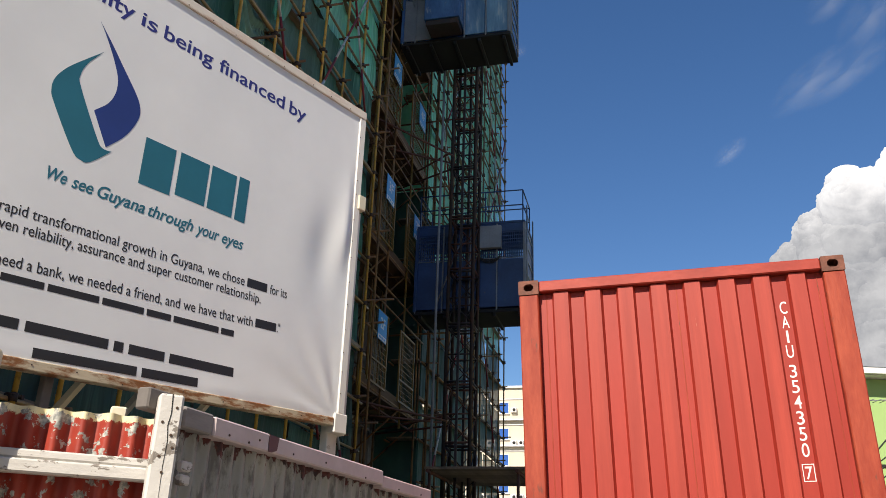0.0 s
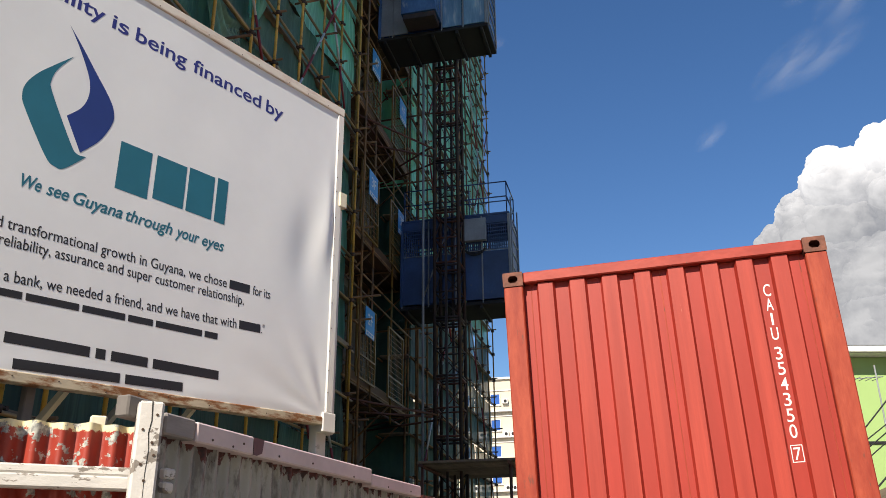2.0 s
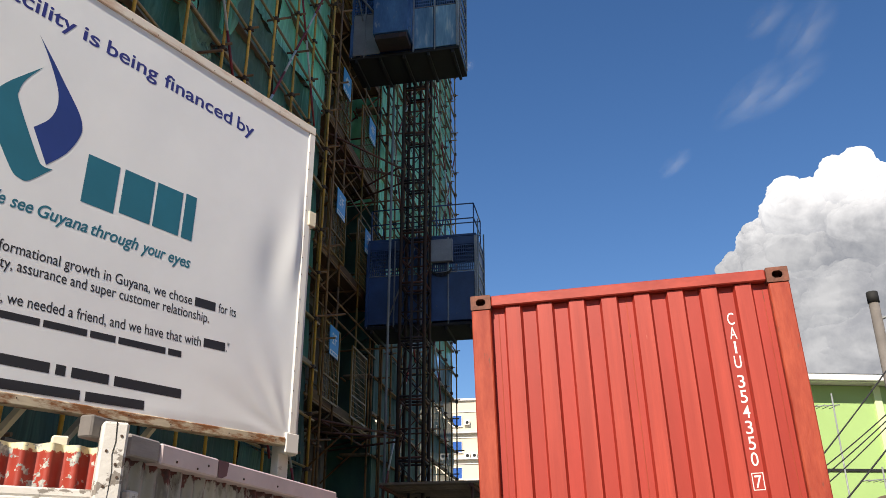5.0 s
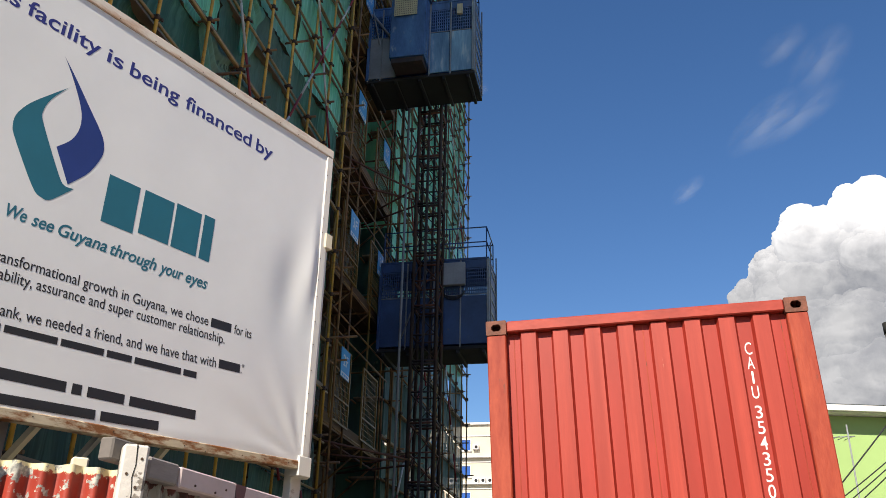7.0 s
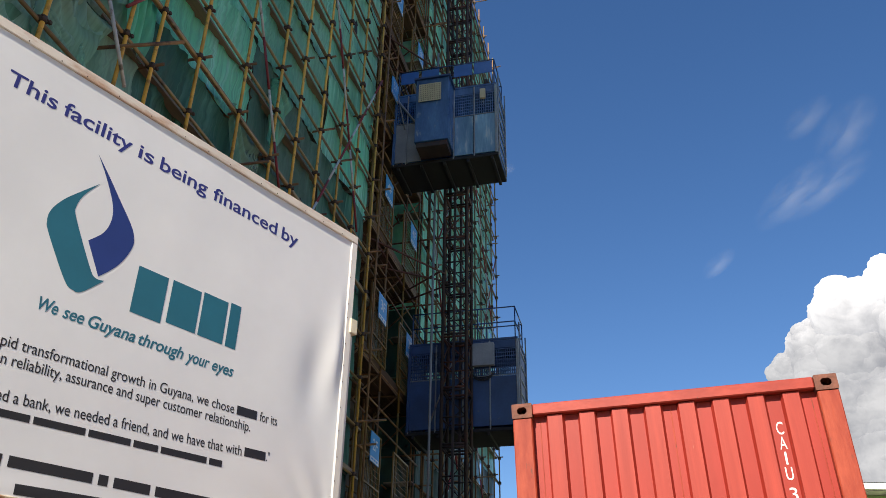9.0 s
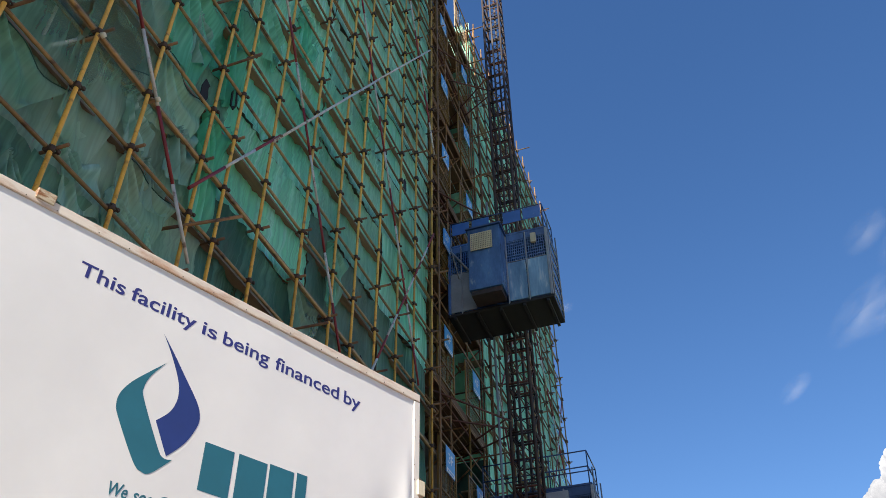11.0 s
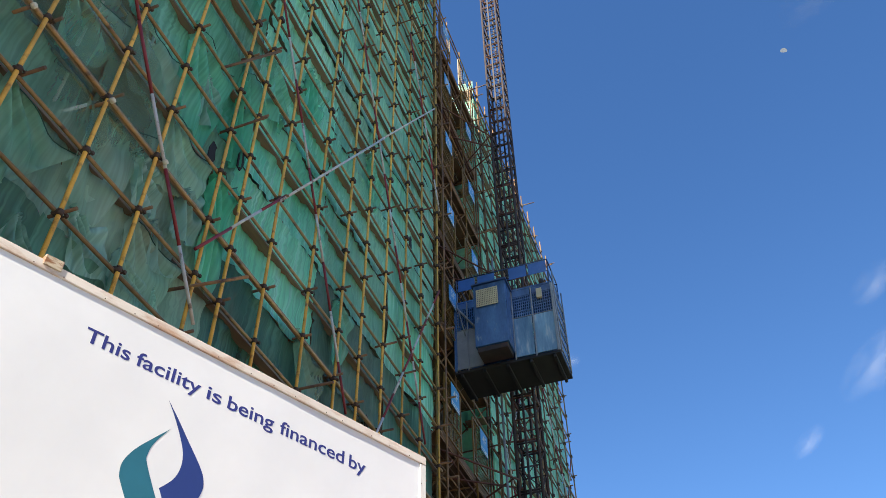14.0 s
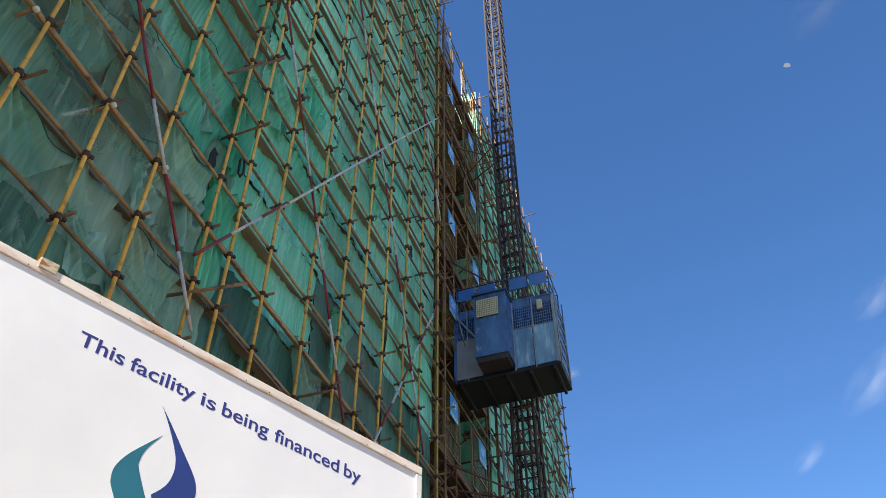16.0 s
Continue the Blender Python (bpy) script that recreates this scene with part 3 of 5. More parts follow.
for p, q in (((4.29, 6.04, 12.3), (6.95, 6.04, 8.75)), ((3.4, 6.04, 13.6), (4.29, 6.03, 12.3)), ((6.6, 6.03, 9.85), (8.6, 6.03, 12.95)), ((7.3, 6.04, 17.8), (11.65, 6.04, 10.1)),
             ((10.2, 6.04, 23.2), (15.75, 6.04, 11.7)), ((16.8, 6.03, 17.2), (12.3, 6.03, 9.2)), ((14.2, 6.04, 26.5), (16.9, 6.04, 20.5)),
             ((12.3, 6.04, 9.4), (16.9, 6.03, 2.2)), ((11.7, 6.03, 10.0), (14.6, 6.03, 4.0)), ((13.3, 6.03, 29.5), (8.7, 6.03, 22.5))):
    banded_brace(near_scaffold, p, q)
for p, q in (((8.4, 6.01, 12.6), (12.6, 6.02, 19.15)), ((12.3, 6.04, 18.7), (16.5, 6.03, 25.2)), ((4.15, 6.0, 13.55), (6.9, 6.0, 17.4))):
    bm = bmesh.new()
    tube(bm, p, q, 0.027, 8)
    part("brace", bm, M["white_band"], near_scaffold, "scuffed pale grey tube")
for p, q in (((22.6, 6.03, 4.0), (28.4, 6.03, 13.0)), ((28.6, 6.03, 12.0), (34.2, 6.03, 21.0)), ((23.5, 6.04, 16.0), (33.5, 6.04, 31.0)), ((34.6, 6.04, 3.0), (28.5, 6.04, 12.5)),
             ((26.5, 6.04, 9.0), (23.0, 6.04, 15.5)), ((34.5, 6.04, 15.0), (29.0, 6.04, 23.0))):
    banded_brace(far_scaffold, p, q, 0.028, 1.1)
def drape(p, q, r, t, seed, bright, material=None):
    """A loose sheet of netting tied at four corners: its edges hang between the ties and it gathers in folds towards the first."""
    p, q, r, t = (Vector((x, 0, z)) for x, z in (p, q, r, t))
    nx, nz = 44, 30
    me = bpy.data.meshes.new("net_drape")
    vs, fs = [], []
    for j in range(nz + 1):
        for i in range(nx + 1):
            u, v = i / nx, j / nz
            c = p.lerp(q, u).lerp(t.lerp(r, u), v)
            c.z -= min(0.22, 0.2 * (q - p).length) * math.sin(u * math.pi) * (1 - 0.5 * v) + 0.03 * noise.noise((u * 3, v * 2, seed))
            c.x += 0.10 * math.sin(v * math.pi) * noise.noise((u * 2, seed, 2.0))
            way = math.atan2(v + 0.12, u + 0.12)
            near = math.exp(-1.6 * math.hypot(u, v))
            fold = math.sin(way * 17 + 2.5 * noise.noise((u * 2, v * 2, seed))) * (0.025 + 0.05 * near)
            vs.append((c.x, 6.25 + 0.03 * math.sin(u * 9 + seed) * (1 - near) + fold * (1.7 if bright else 0.9), c.z))
    for j in range(nz):
        for i in range(nx):
            a = j * (nx + 1) + i
            fs.append((a, a + 1, a + nx + 2, a + nx + 1))
    me.from_pydata(vs, [], fs)
    me.polygons.foreach_set("use_smooth", [True] * len(fs))
    me.materials.append(material or (M["net_flap"] if bright else M["net_sheer"]))
    sheet = part("net_drape", me, None, near_scaffold, "loose folded netting")
    if p.x < 7 and not material:
        bm = bmesh.new()
        rope(bm, [Vector(vs[i]) - Vector((0, 0.012, 0)) for i in range(0, nx + 1, 4)], 0.008, 5)
        part("selvedge_cord", bm, M["cord"], sheet, "dark green cord")


for k, (x, z, w, h, bright) in enumerate(((5.5, 14.3, 1.25, -2.1, True), (6.9, 14.9, 0.7, -2.6, True), (5.6, 12.1, 1.1, -1.7, False), (4.4, 13.0, 1.1, -1.5, False), (4.3, 10.9, 1.2, -1.8, False),
                                          (3.1, 9.8, 1.3, -1.7, False), (5.5, 9.7, 1.25, -1.6, False), (6.8, 11.9, 0.7, -2.1, True), (7.5, 16.3, 1.0, -1.6, True), (9.9, 10.9, 1.2, -1.4, False),
                                          (11.2, 12.6, 0.9, -1.5, True), (12.2, 18.2, 1.1, -1.4, True), (9.0, 17.6, 0.9, -1.5, True), (3.2, 12.2, 1.2, -1.6, False))):
    turn = 0.28 * math.sin(k * 2.1)
    drape((x, z), (x + w, z + turn), (x + w * (0.75 + 0.2 * math.sin(k)), z + h * (0.9 + 0.25 * math.cos(k * 1.7))), (x + 0.25 * w * math.sin(k * 3.1) + 0.1, z + h), 3.7 * k + 1, bright)
# small crumpled scraps, pinched between the ties
for k, (x, z, w, h) in enumerate(((5.2, 10.6, 0.7, -0.9), (5.9, 9.9, 0.6, -0.8), (5.5, 9.0, 0.8, -0.7), (6.3, 10.9, 0.5, -1.0), (6.2, 8.9, 0.6, -0.8), (4.6, 8.9, 0.7, -0.8), (6.0, 13.4, 0.6, -1.1), (4.0, 8.2, 0.7, -0.6))):
    drape((x, z), (x + w * 0.8, z + 0.3 * math.cos(k * 2.3)), (x + w * 1.1, z + h * 0.7), (x + 0.3 * w * math.cos(k * 1.3), z + h), 2.9 * k + 31, k % 3 == 0, M["net_scrap"])
# capped tube ends that poke through the netting
for x, z in ((2.89, 10.49), (4.38, 10.53), (5.56, 10.59)):
    bm = bmesh.new()
    tube(bm, (x - 0.05, 6.75, z - 0.06), (x, 6.0, z), 0.026, 8)
    cap = part("putlog", bm, M["brown_pole"], near_scaffold)
    bm = bmesh.new()
    tube(bm, (x - 0.003, 6.04, z - 0.003), (x + 0.002, 5.985, z + 0.001), 0.04, 10, 0.034)
    part("end_cap", bm, M["timber_cream"], cap, "pale plastic end cap")
# pale tubes of the inner frame, seen through the sheer netting
for x0, z0, x1, z1 in ((3.89, 11.8, 3.89, 11.35), (3.9, 9.85, 3.9, 9.02), (4.1, 10.16, 4.63, 11.06), (5.04, 9.79, 5.03, 9.02), (5.03, 12.14, 4.98, 13.18), (4.67, 9.49, 5.22, 10.18), (5.65, 10.77, 5.89, 11.12), (3.89, 12.14, 3.89, 11.8),
                       (5.2, 13.2, 5.9, 14.1), (6.9, 8.4, 7.0, 9.7), (7.0, 11.0, 7.9, 11.3)):
    bm = bmesh.new()
    tube(bm, (x0, 6.47, z0), (x1, 6.47, z1), 0.027, 8)
    part("inner_tube", bm, M["white_paint"], near_scaffold, "pale tube behind the netting")
# flat black patches in front of the netting, imitating dark gaps
for x, z in ((7.35, 12.68), (6.62, 12.05), (12.9, 10.6), (10.6, 9.1), (15.0, 17.5)):
    bm = bmesh.new()
    prism(bm, [(x - 0.07, z - 0.24), (x + 0.03, z - 0.28), (x + 0.10, z - 0.08), (x + 0.06, z + 0.12), (x + 0.09, z + 0.20), (x - 0.03, z + 0.25), (x - 0.09, z + 0.04)], 6.20, 6.22)
    part("slipped_opening", bm, M["black"], near_scaffold, "flat black patch painted as a gap in the netting")
# the return of netting round the near corner of the far run
for k in range(15):
    net_sheet(far_scaffold, 6.25, 7.5, 2.0 + 2.16 * k, 2.0 + 2.16 * (k + 1), 22.25, 90 + k, plane="x", amount=0.03, shade_top=12.0)
# loose tubes sticking out of the net
for p, q in (((6.42, 6.75, 9.05), (7.16, 5.45, 9.61)), ((6.04, 6.75, 13.52), (6.84, 5.45, 14.82))):
    bm = bmesh.new()
    tube(bm, p, q, 0.026, 8)
    part("putlog", bm, M["brown_pole"], near_scaffold)


# ---- hoist bay: landings, gates, number signs ----
def landing(k, z):
    s = thing("hoist_landing", "timber-decked landing of yellow tubes by the hoist", "landing", m=Matrix.Translation((17.0, 0, z)), group="hoist landings")
    for i in range(4):
        bm = bmesh.new()
        box(bm, 0.0, 5.2, 6.35 + 0.34 * i, 6.67 + 0.34 * i, -0.05, -0.01)
        part("deck_board", bm, M["deck_dark"], s)
    for y in (6.3, 7.6):
        bm = bmesh.new()
        tube(bm, (-0.1, y, -0.09), (5.3, y, -0.09), 0.03)
        part("bearer", bm, M["brown_pole"], s)
    bm = bmesh.new()
    box(bm, 0.0, 5.2, 6.29, 6.32, -0.16, 0.14)
    part("fascia_board", bm, M["deck_dark"], s)
    for x in (0.1, 1.75, 3.4, 5.05):
        bm = bmesh.new()
        tube(bm, (x, 6.26, -0.6), (x, 6.26, 3.0), 0.028)
        part("upright", bm, M["brown_pole"] if x in (1.75, 5.05) else M["gate_yellow"], s)
        bm = bmesh.new()
        tube(bm, (x, 6.35, -0.12), (x, 7.65, -0.12), 0.026, 6)
        tube(bm, (x, 6.3, -0.15), (x, 7.6, -1.3), 0.024, 6)
        part("bracket", bm, M["brown_pole"], s)
    for h in (2.15, 2.6):
        bm = bmesh.new()
        tube(bm, (-0.2, 6.26, h), (5.4, 6.26, h), 0.026, 6)
        part("top_rail", bm, M["brown_pole"], s)
    # inner railing
    for h in (0.6, 1.15):
        bm = bmesh.new()
        tube(bm, (0, 7.55, h), (5.2, 7.55, h), 0.022, 6)
        part("rear_rail", bm, M["brown_pole"], s)
    return s


def gate(x, z, width=1.35, height=1.85):
    g = thing("hoist_gate", "yellow steel mesh gate on a hoist landing", "gate", m=Matrix.Translation((x, 6.2, z)), group="hoist gates")
    for x0, x1, z0, z1 in ((0, 0.045, 0, height), (width - 0.045, width, 0, height), (0.045, width - 0.045, 0, 0.045), (0.045, width - 0.045, height - 0.045, height),
                           (0.045, width - 0.045, 0.55, 0.59)):
        bm = bmesh.new()
        box(bm, x0, x1, -0.02, 0.02, z0, z1)
        part("frame_bar", bm, M["gate_yellow"], g)
    bm = bmesh.new()
    lattice(bm, bar_edges(0.04, width - 0.04, 12, 0.012), bar_edges(0.04, height - 0.04, 13, 0.011), lambda u, v: (u, 0.0, v), 0.008)
    part("mesh", bm, M["gate_yellow"], g)
    return g


def number_sign(x, z, text):
    s = thing("floor_sign", f"blue storey sign reading {text} on a hoist gate", "sign", m=Matrix.Translation((x, 6.13, z)), group="storey signs")
    bm = bmesh.new()
    box(bm, 0, 0.66, 0, 0.015, 0, 0.70)
    part("board", bm, M["sign_blue"], s)
    bm = bmesh.new()
    box(bm, 0.02, 0.64, -0.004, -0.001, 0.01, 0.12)
    part("lower_strip", bm, M["white_paint"], s)
    me = lettering(text, 0.36, 0.27, 0.01)
    me.materials.append(M["white_paint"])
    part("lettering", me, None, s, m=Matrix.Translation((0.15, -0.003, 0.29)))
    bm = bmesh.new()
    for i in range(3):
        box(bm, 0.08 + 0.17 * i, 0.21 + 0.17 * i, -0.007, -0.0045, 0.04, 0.09)
    part("small_print", bm, M["sign_blue"], s)


for k, z in enumerate(FLOORS[:-1]):
    landing(k, z)
    gate(17.55, z)
    gate(19.95, z)
    if k < 8:
        number_sign(17.95, z + 1.08, f"{k + 2}F")
        if k:
            number_sign(20.5, z + 1.08, f"{k + 2}F")
# tubes that stand through the whole bay
bay = thing("bay_scaffold", "rusty tube framework standing in the hoist bay", "scaffolding")
for x, y in ((17.15, 6.0), (17.3, 6.3), (18.9, 7.3), (20.6, 7.3), (21.9, 6.3), (22.1, 6.0), (17.2, 7.4), (21.8, 7.4), (21.6, 5.2)):
    bm = bmesh.new()
    tube(bm, (x, y, 0), (x, y, 34.0), 0.03)
    part("upright", bm, M["brown_pole"], bay)
rnd = random.Random(4)
for k in range(30):
    z = 1.3 + k * 1.13
    bm = bmesh.new()
    if k % 2:
        tube(bm, (16.9, 6.05, z), (16.9 + rnd.uniform(0.5, 1.0), 6.05, z), 0.027, 6)
        tube(bm, (17.2, 5.75, z + 0.1), (17.2, 7.6, z + 0.1), 0.026, 6)
    else:
        tube(bm, (21.6, 5.0, z), (21.7, 7.6, z), 0.026, 6)
        tube(bm, (20.6, 7.3, z), (22.4, 7.3, z + 0.05), 0.026, 6)
    part("crosstube", bm, M["brown_pole"], bay)

# ---- hoist mast and cages ----
MX, MY = 20.36, 4.66


def mast():
    m = thing("hoist_mast", "dark rust-streaked lattice mast of the construction hoist", "hoist mast", m=Matrix.Translation((MX, MY, 0)))
    h, r = 0.325, 0.047
    for x in (-h, h):
        for y in (-h, h):
            bm = bmesh.new()
            tube(bm, (x, y, 0.1), (x, y, 47.3), r)
            part("chord", bm, M["steel_dark"], m)
    for x in (-h - 0.07, h + 0.07):
        bm = bmesh.new()
        box(bm, x - 0.03, x + 0.03, -0.03, 0.03, 0.1, 47)
        part("rack", bm, M["steel_dark"], m)
    for k in range(31):
        bm = bmesh.new()
        z = 0.3 + 1.508 * k
        for zz in (z, z + 0.70, z + 1.43):
            for a, b in (((-h, -h), (h, -h)), ((h, -h), (h, h)), ((h, h), (-h, h)), ((-h, h), (-h, -h))):
                tube(bm, (*a, zz), (*b, zz), 0.03 if zz != z + 0.70 else 0.022, 6)
        for z0, z1 in ((z, z + 0.70), (z + 0.70, z + 1.43)):
            tube(bm, (-h, -h, z0), (h, -h, z1), 0.014, 5)
            tube(bm, (-h, h, z0), (h, h, z1), 0.014, 5)
            tube(bm, (-h, -h, z0), (-h, h, z1), 0.014, 5)
            tube(bm, (h, h, z0), (h, -h, z1), 0.014, 5)
        part("section_lacing", bm, M["steel_dark"] if k % 3 else M["rusty"], m, kind="stuff")
    return m


mast()
for k, z in enumerate((5.35, 12.7, 19.9, 27.2)):
    t = thing("mast_tie", "rusty tube tie from the hoist mast to the building", "mast tie", m=Matrix.Translation((0, 0, z)), group="mast ties")
    for a, b in (((20.0, 4.95, 0), (17.5, 6.6, 0.05)), ((20.65, 4.95, 0), (22.0, 7.4, 0.05)), ((20.0, 5.05, 0.1), (21.8, 7.4, 0.1)), ((18.0, 6.35, 0.08), (21.9, 6.35, 0.08)),
                 ((20.6, 5.0, 0.05), (18.6, 7.5, 0.0))):
        bm = bmesh.new()
        tube(bm, a, b, 0.028)
        part("strut", bm, M["rusty"], t)
bm = bmesh.new()
tube(bm, (20.05, 5.3, 0), (20.05, 5.3, 21), 0.035)
solid("guide_tube", bm, M["grey_steel"], "slim grey guide tube beside the hoist mast", "guide tube")


def perforated(name, y0, y1, z0, z1, x, parent, material):
    """A sheet with rows of upright slots, made of bars."""
    bm = bmesh.new()
    n, rows = max(3, int((y1 - y0) / 0.058)), int((z1 - z0) / 0.095)
    lattice(bm, bar_edges(y0, y1, n, 0.026), bar_edges(z0, z1, rows, 0.030), lambda u, v: (x, u, v), 0.006)
    part(name, bm, material, parent)


def cage(name, label, m, cab, body):
    c = thing(name, label, "hoist cage", m=m, group="hoist cages")
    L, W, H = 3.02, 1.32, 2.46

    def bar(nm, x0, x1, y0, y1, z0, z1, mat, lab=""):
        bm = bmesh.new()
        box(bm, x0, x1, y0, y1, z0, z1)
        return part(nm, bevelled(bm, 0.008), mat, c, lab)

    bar("floor", -0.03, W + 0.03, -0.04, L + 0.04, -0.1, 0.0, M["black"], "black underside")
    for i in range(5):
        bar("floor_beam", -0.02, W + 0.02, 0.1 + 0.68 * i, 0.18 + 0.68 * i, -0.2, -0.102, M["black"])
    bar("roof", -0.02, W + 0.02, -0.02, L + 0.02, H, H + 0.07, body)
    for x in (0, W):
        for y in (0, L):
            bar("corner_post", x - 0.04, x + 0.04, y - 0.04, y + 0.04, 0, H, M["grey_steel"] if y == 0 else body)
    # long side towards the street corner
    spans = ((0.04, 0.62), (0.68, 1.22), (2.2, 2.62), (2.66, 2.98)) if cab else ((0.04, 0.74), (0.78, 1.48), (1.52, 2.24), (2.28, 2.98))
    for i, (y0, y1) in enumerate(spans):
        lower = body if not cab else M["blue_sheen"] if i < 2 else M["grey_steel"]
        bar("lower_panel", -0.012, 0.012, y0, y1, 0.05, 1.42, lower)
        perforated("slotted_panel", y0, y1, 1.45, 2.2, 0.0, c, body if i != 2 or not cab else M["blue_panel"])
        bar("head_panel", -0.014, 0.014, y0, y1, 2.22, H, body)
        bar("stile", -0.035, 0.03, y1 + 0.002, y1 + 0.038, -0.05, H, M["grey_steel"])
    bar("waist_rail", -0.025, 0.0, 0.04, L - 0.04, 1.425, 1.448, M["grey_steel"])
    # far long side and both ends
    for y0, y1 in ((0.04, 1.48), (1.52, 2.98)):
        bar("lower_panel", W - 0.012, W + 0.012, y0, y1, 0.05, 1.42, body)
        perforated("slotted_panel", y0, y1, 1.45, 2.2, W, c, body)
        bar("head_panel", W - 0.014, W + 0.014, y0, y1, 2.22, H, body)
    for y in (0.0, L):
        bar("end_gate", 0.05, W - 0.05, y - 0.02, y + 0.02, 0.05, 2.4, body)
        for k in range(6):
            bar("gate_rib", 0.05, W - 0.05, y - 0.045, y - 0.021, 0.2 + 0.4 * k, 0.24 + 0.4 * k, M["grey_steel"])
        for x in (0.1, W - 0.1):
            bm = bmesh.new()
            tube(bm, (x, y - 0.05, 0.0), (x, y - 0.05, 3.0), 0.022, 6)
            part("gate_guide", bm, M["grey_steel"], c)
    # roof railing with blue boards
    for x in (0.03, W - 0.03):
        for y in (0.05, 1.1, 1.95, 2.97):
            bm = bmesh.new()
            tube(bm, (x, y, H + 0.07), (x, y, H + 1.0), 0.018, 6)
            part("rail_post", bm, M["blue_dark"], c)
        for h in (0.55, 1.0):
            bm = bmesh.new()
            tube(bm, (x, 0.05, H + h), (x, 2.97, H + h), 0.018, 6)
            part("rail", bm, M["blue_dark"], c)
    for y in (0.05, 2.97):
        for h in (0.55, 1.0):
            bm = bmesh.new()
            tube(bm, (0.03, y, H + h), (W - 0.03, y, H + h), 0.018, 6)
            part("rail", bm, M["blue_dark"], c)
    if cab:
        for y0 in (0.1, 0.72, 1.72, 2.36):
            bar("rail_board", 0.0, 0.015, y0, y0 + 0.55, H + 0.5, H + 0.95, M["blue_panel"], "glossy blue sheet-metal board")
        bar("roof_box", 0.1, 0.5, 1.35, 1.95, H + 0.075, H + 0.36, M["galv"], "bright galvanised box on the roof")
        box_body = bar("operator_cab", -0.66, -0.02, 1.25, 2.22, 0.22, H - 0.02, body, "blue operator's cab fixed to the cage side")
        bm = bmesh.new()
        box(bm, -0.72, 0.0, 1.2, 2.27, H - 0.02, H + 0.03)
        part("cab_roof", bm, M["blue_dark"], box_body)
        bm = bmesh.new()
        box(bm, -0.62, -0.04, 1.3, 2.17, 0.05, 0.2)
        part("cab_underside", bm, M["steel_dark"], box_body)
        bm = bmesh.new()
        box(bm, -0.69, -0.662, 1.5, 2.08, 1.62, 2.2)
        part("grille_back", bm, M["black"], box_body)
        bm = bmesh.new()
        lattice(bm, bar_edges(1.48, 2.11, 12, 0.028), bar_edges(1.61, 2.21, 8, 0.04), lambda u, v: (-0.70, u, v), 0.014)
        part("grille", bm, M["cream_grille"], box_body, "cream slotted grille")
        bm = bmesh.new()
        tube(bm, (-0.05, 2.95, 2.3), (-0.08, 2.35, 1.35), 0.035)
        part("strut", bm, M["grey_steel"], c)
        bm = bmesh.new()
        tube(bm, (-0.05, 2.98, 2.6), (-0.06, 2.7, 1.2), 0.02, 6)
        part("strut", bm, M["grey_steel"], c)
        bar("switch_box", -0.1, -0.02, 0.3, 0.46, 1.95, 2.3, M["cream_grille"], "small tan switch box")
        bm = bmesh.new()
        tube(bm, (0.1, 0.3, H + 0.12), (0.1, 0.3, H + 0.3), 0.06)
        tube(bm, (0.3, 0.6, H + 0.3), (0.3, 2.4, H + 0.3), 0.05)
        part("drive_gear", bm, M["steel_dark"], c)
    else:
        bar("control_box", -0.16, -0.02, 0.62, 1.3, 1.7, 2.35, M["grey_steel"], "grey control cabinet")
        bm = bmesh.new()
        for k in range(4):
            rope(bm, [(-0.05, 0.95 + 0.3 * math.cos(a), 1.55 + (0.16 + 0.03 * k) * math.sin(a)) for a in (math.pi + i * math.pi / 8 for i in range(9))], 0.012, 5)
        part("cable_loop", bm, M["cable"], c)
        bm = bmesh.new()
        tube(bm, (-0.03, 2.4, 0.2), (-0.03, 1.7, 2.2), 0.02, 6)
        part("strut", bm, M["grey_steel"], c)
        for y0 in (0.1, 0.75):
            bar("rail_board", W - 0.02, W, y0, y0 + 0.55, H + 0.1, H + 0.6, M["blue_dark"])
    return c


cage("hoist_cage", "blue slotted-steel hoist cage with operator's cab", Matrix.Translation((18.6, 3.16, 15.6)), True, M["blue_cage"])
cage("hoist_cage", "darker blue hoist cage on the mast's other side", Matrix.Translation((20.82, 3.09, 8.45)), False, M["blue_dark"])

# base deck of the hoist: a timber platform on legs
base = thing("timber_platform", "rough timber platform over the foot of the hoist", "canopy")
for i in range(9):
    bm = bmesh.new()
    box(bm, 18.4 + 0.36 * i, 18.72 + 0.36 * i, 2.7 + 0.05 * (i % 3), 5.0, 3.98, 4.03)
    part("deck_board", bm, M["plank"], base)
for x in (18.5, 21.5):
    for y in (2.9, 4.9):
        bm = bmesh.new()
        tube(bm, (x, y, 0), (x, y, 3.98), 0.035)
        part("leg", bm, M["rusty"], base)
for y in (2.9, 4.9):
    bm = bmesh.new()
    tube(bm, (18.3, y, 3.93), (21.7, y, 3.93), 0.04)
    part("beam", bm, M["rusty"], base)

# ---- shipping container ----
cont = thing("shipping_container", "faded red corrugated shipping container with rusty corners", "shipping container", m=pose(6.094, 0.835, 1.206, -0.07, -1.72, -90.685))
CW, CH, CL = 2.43, 2.591, 6.06


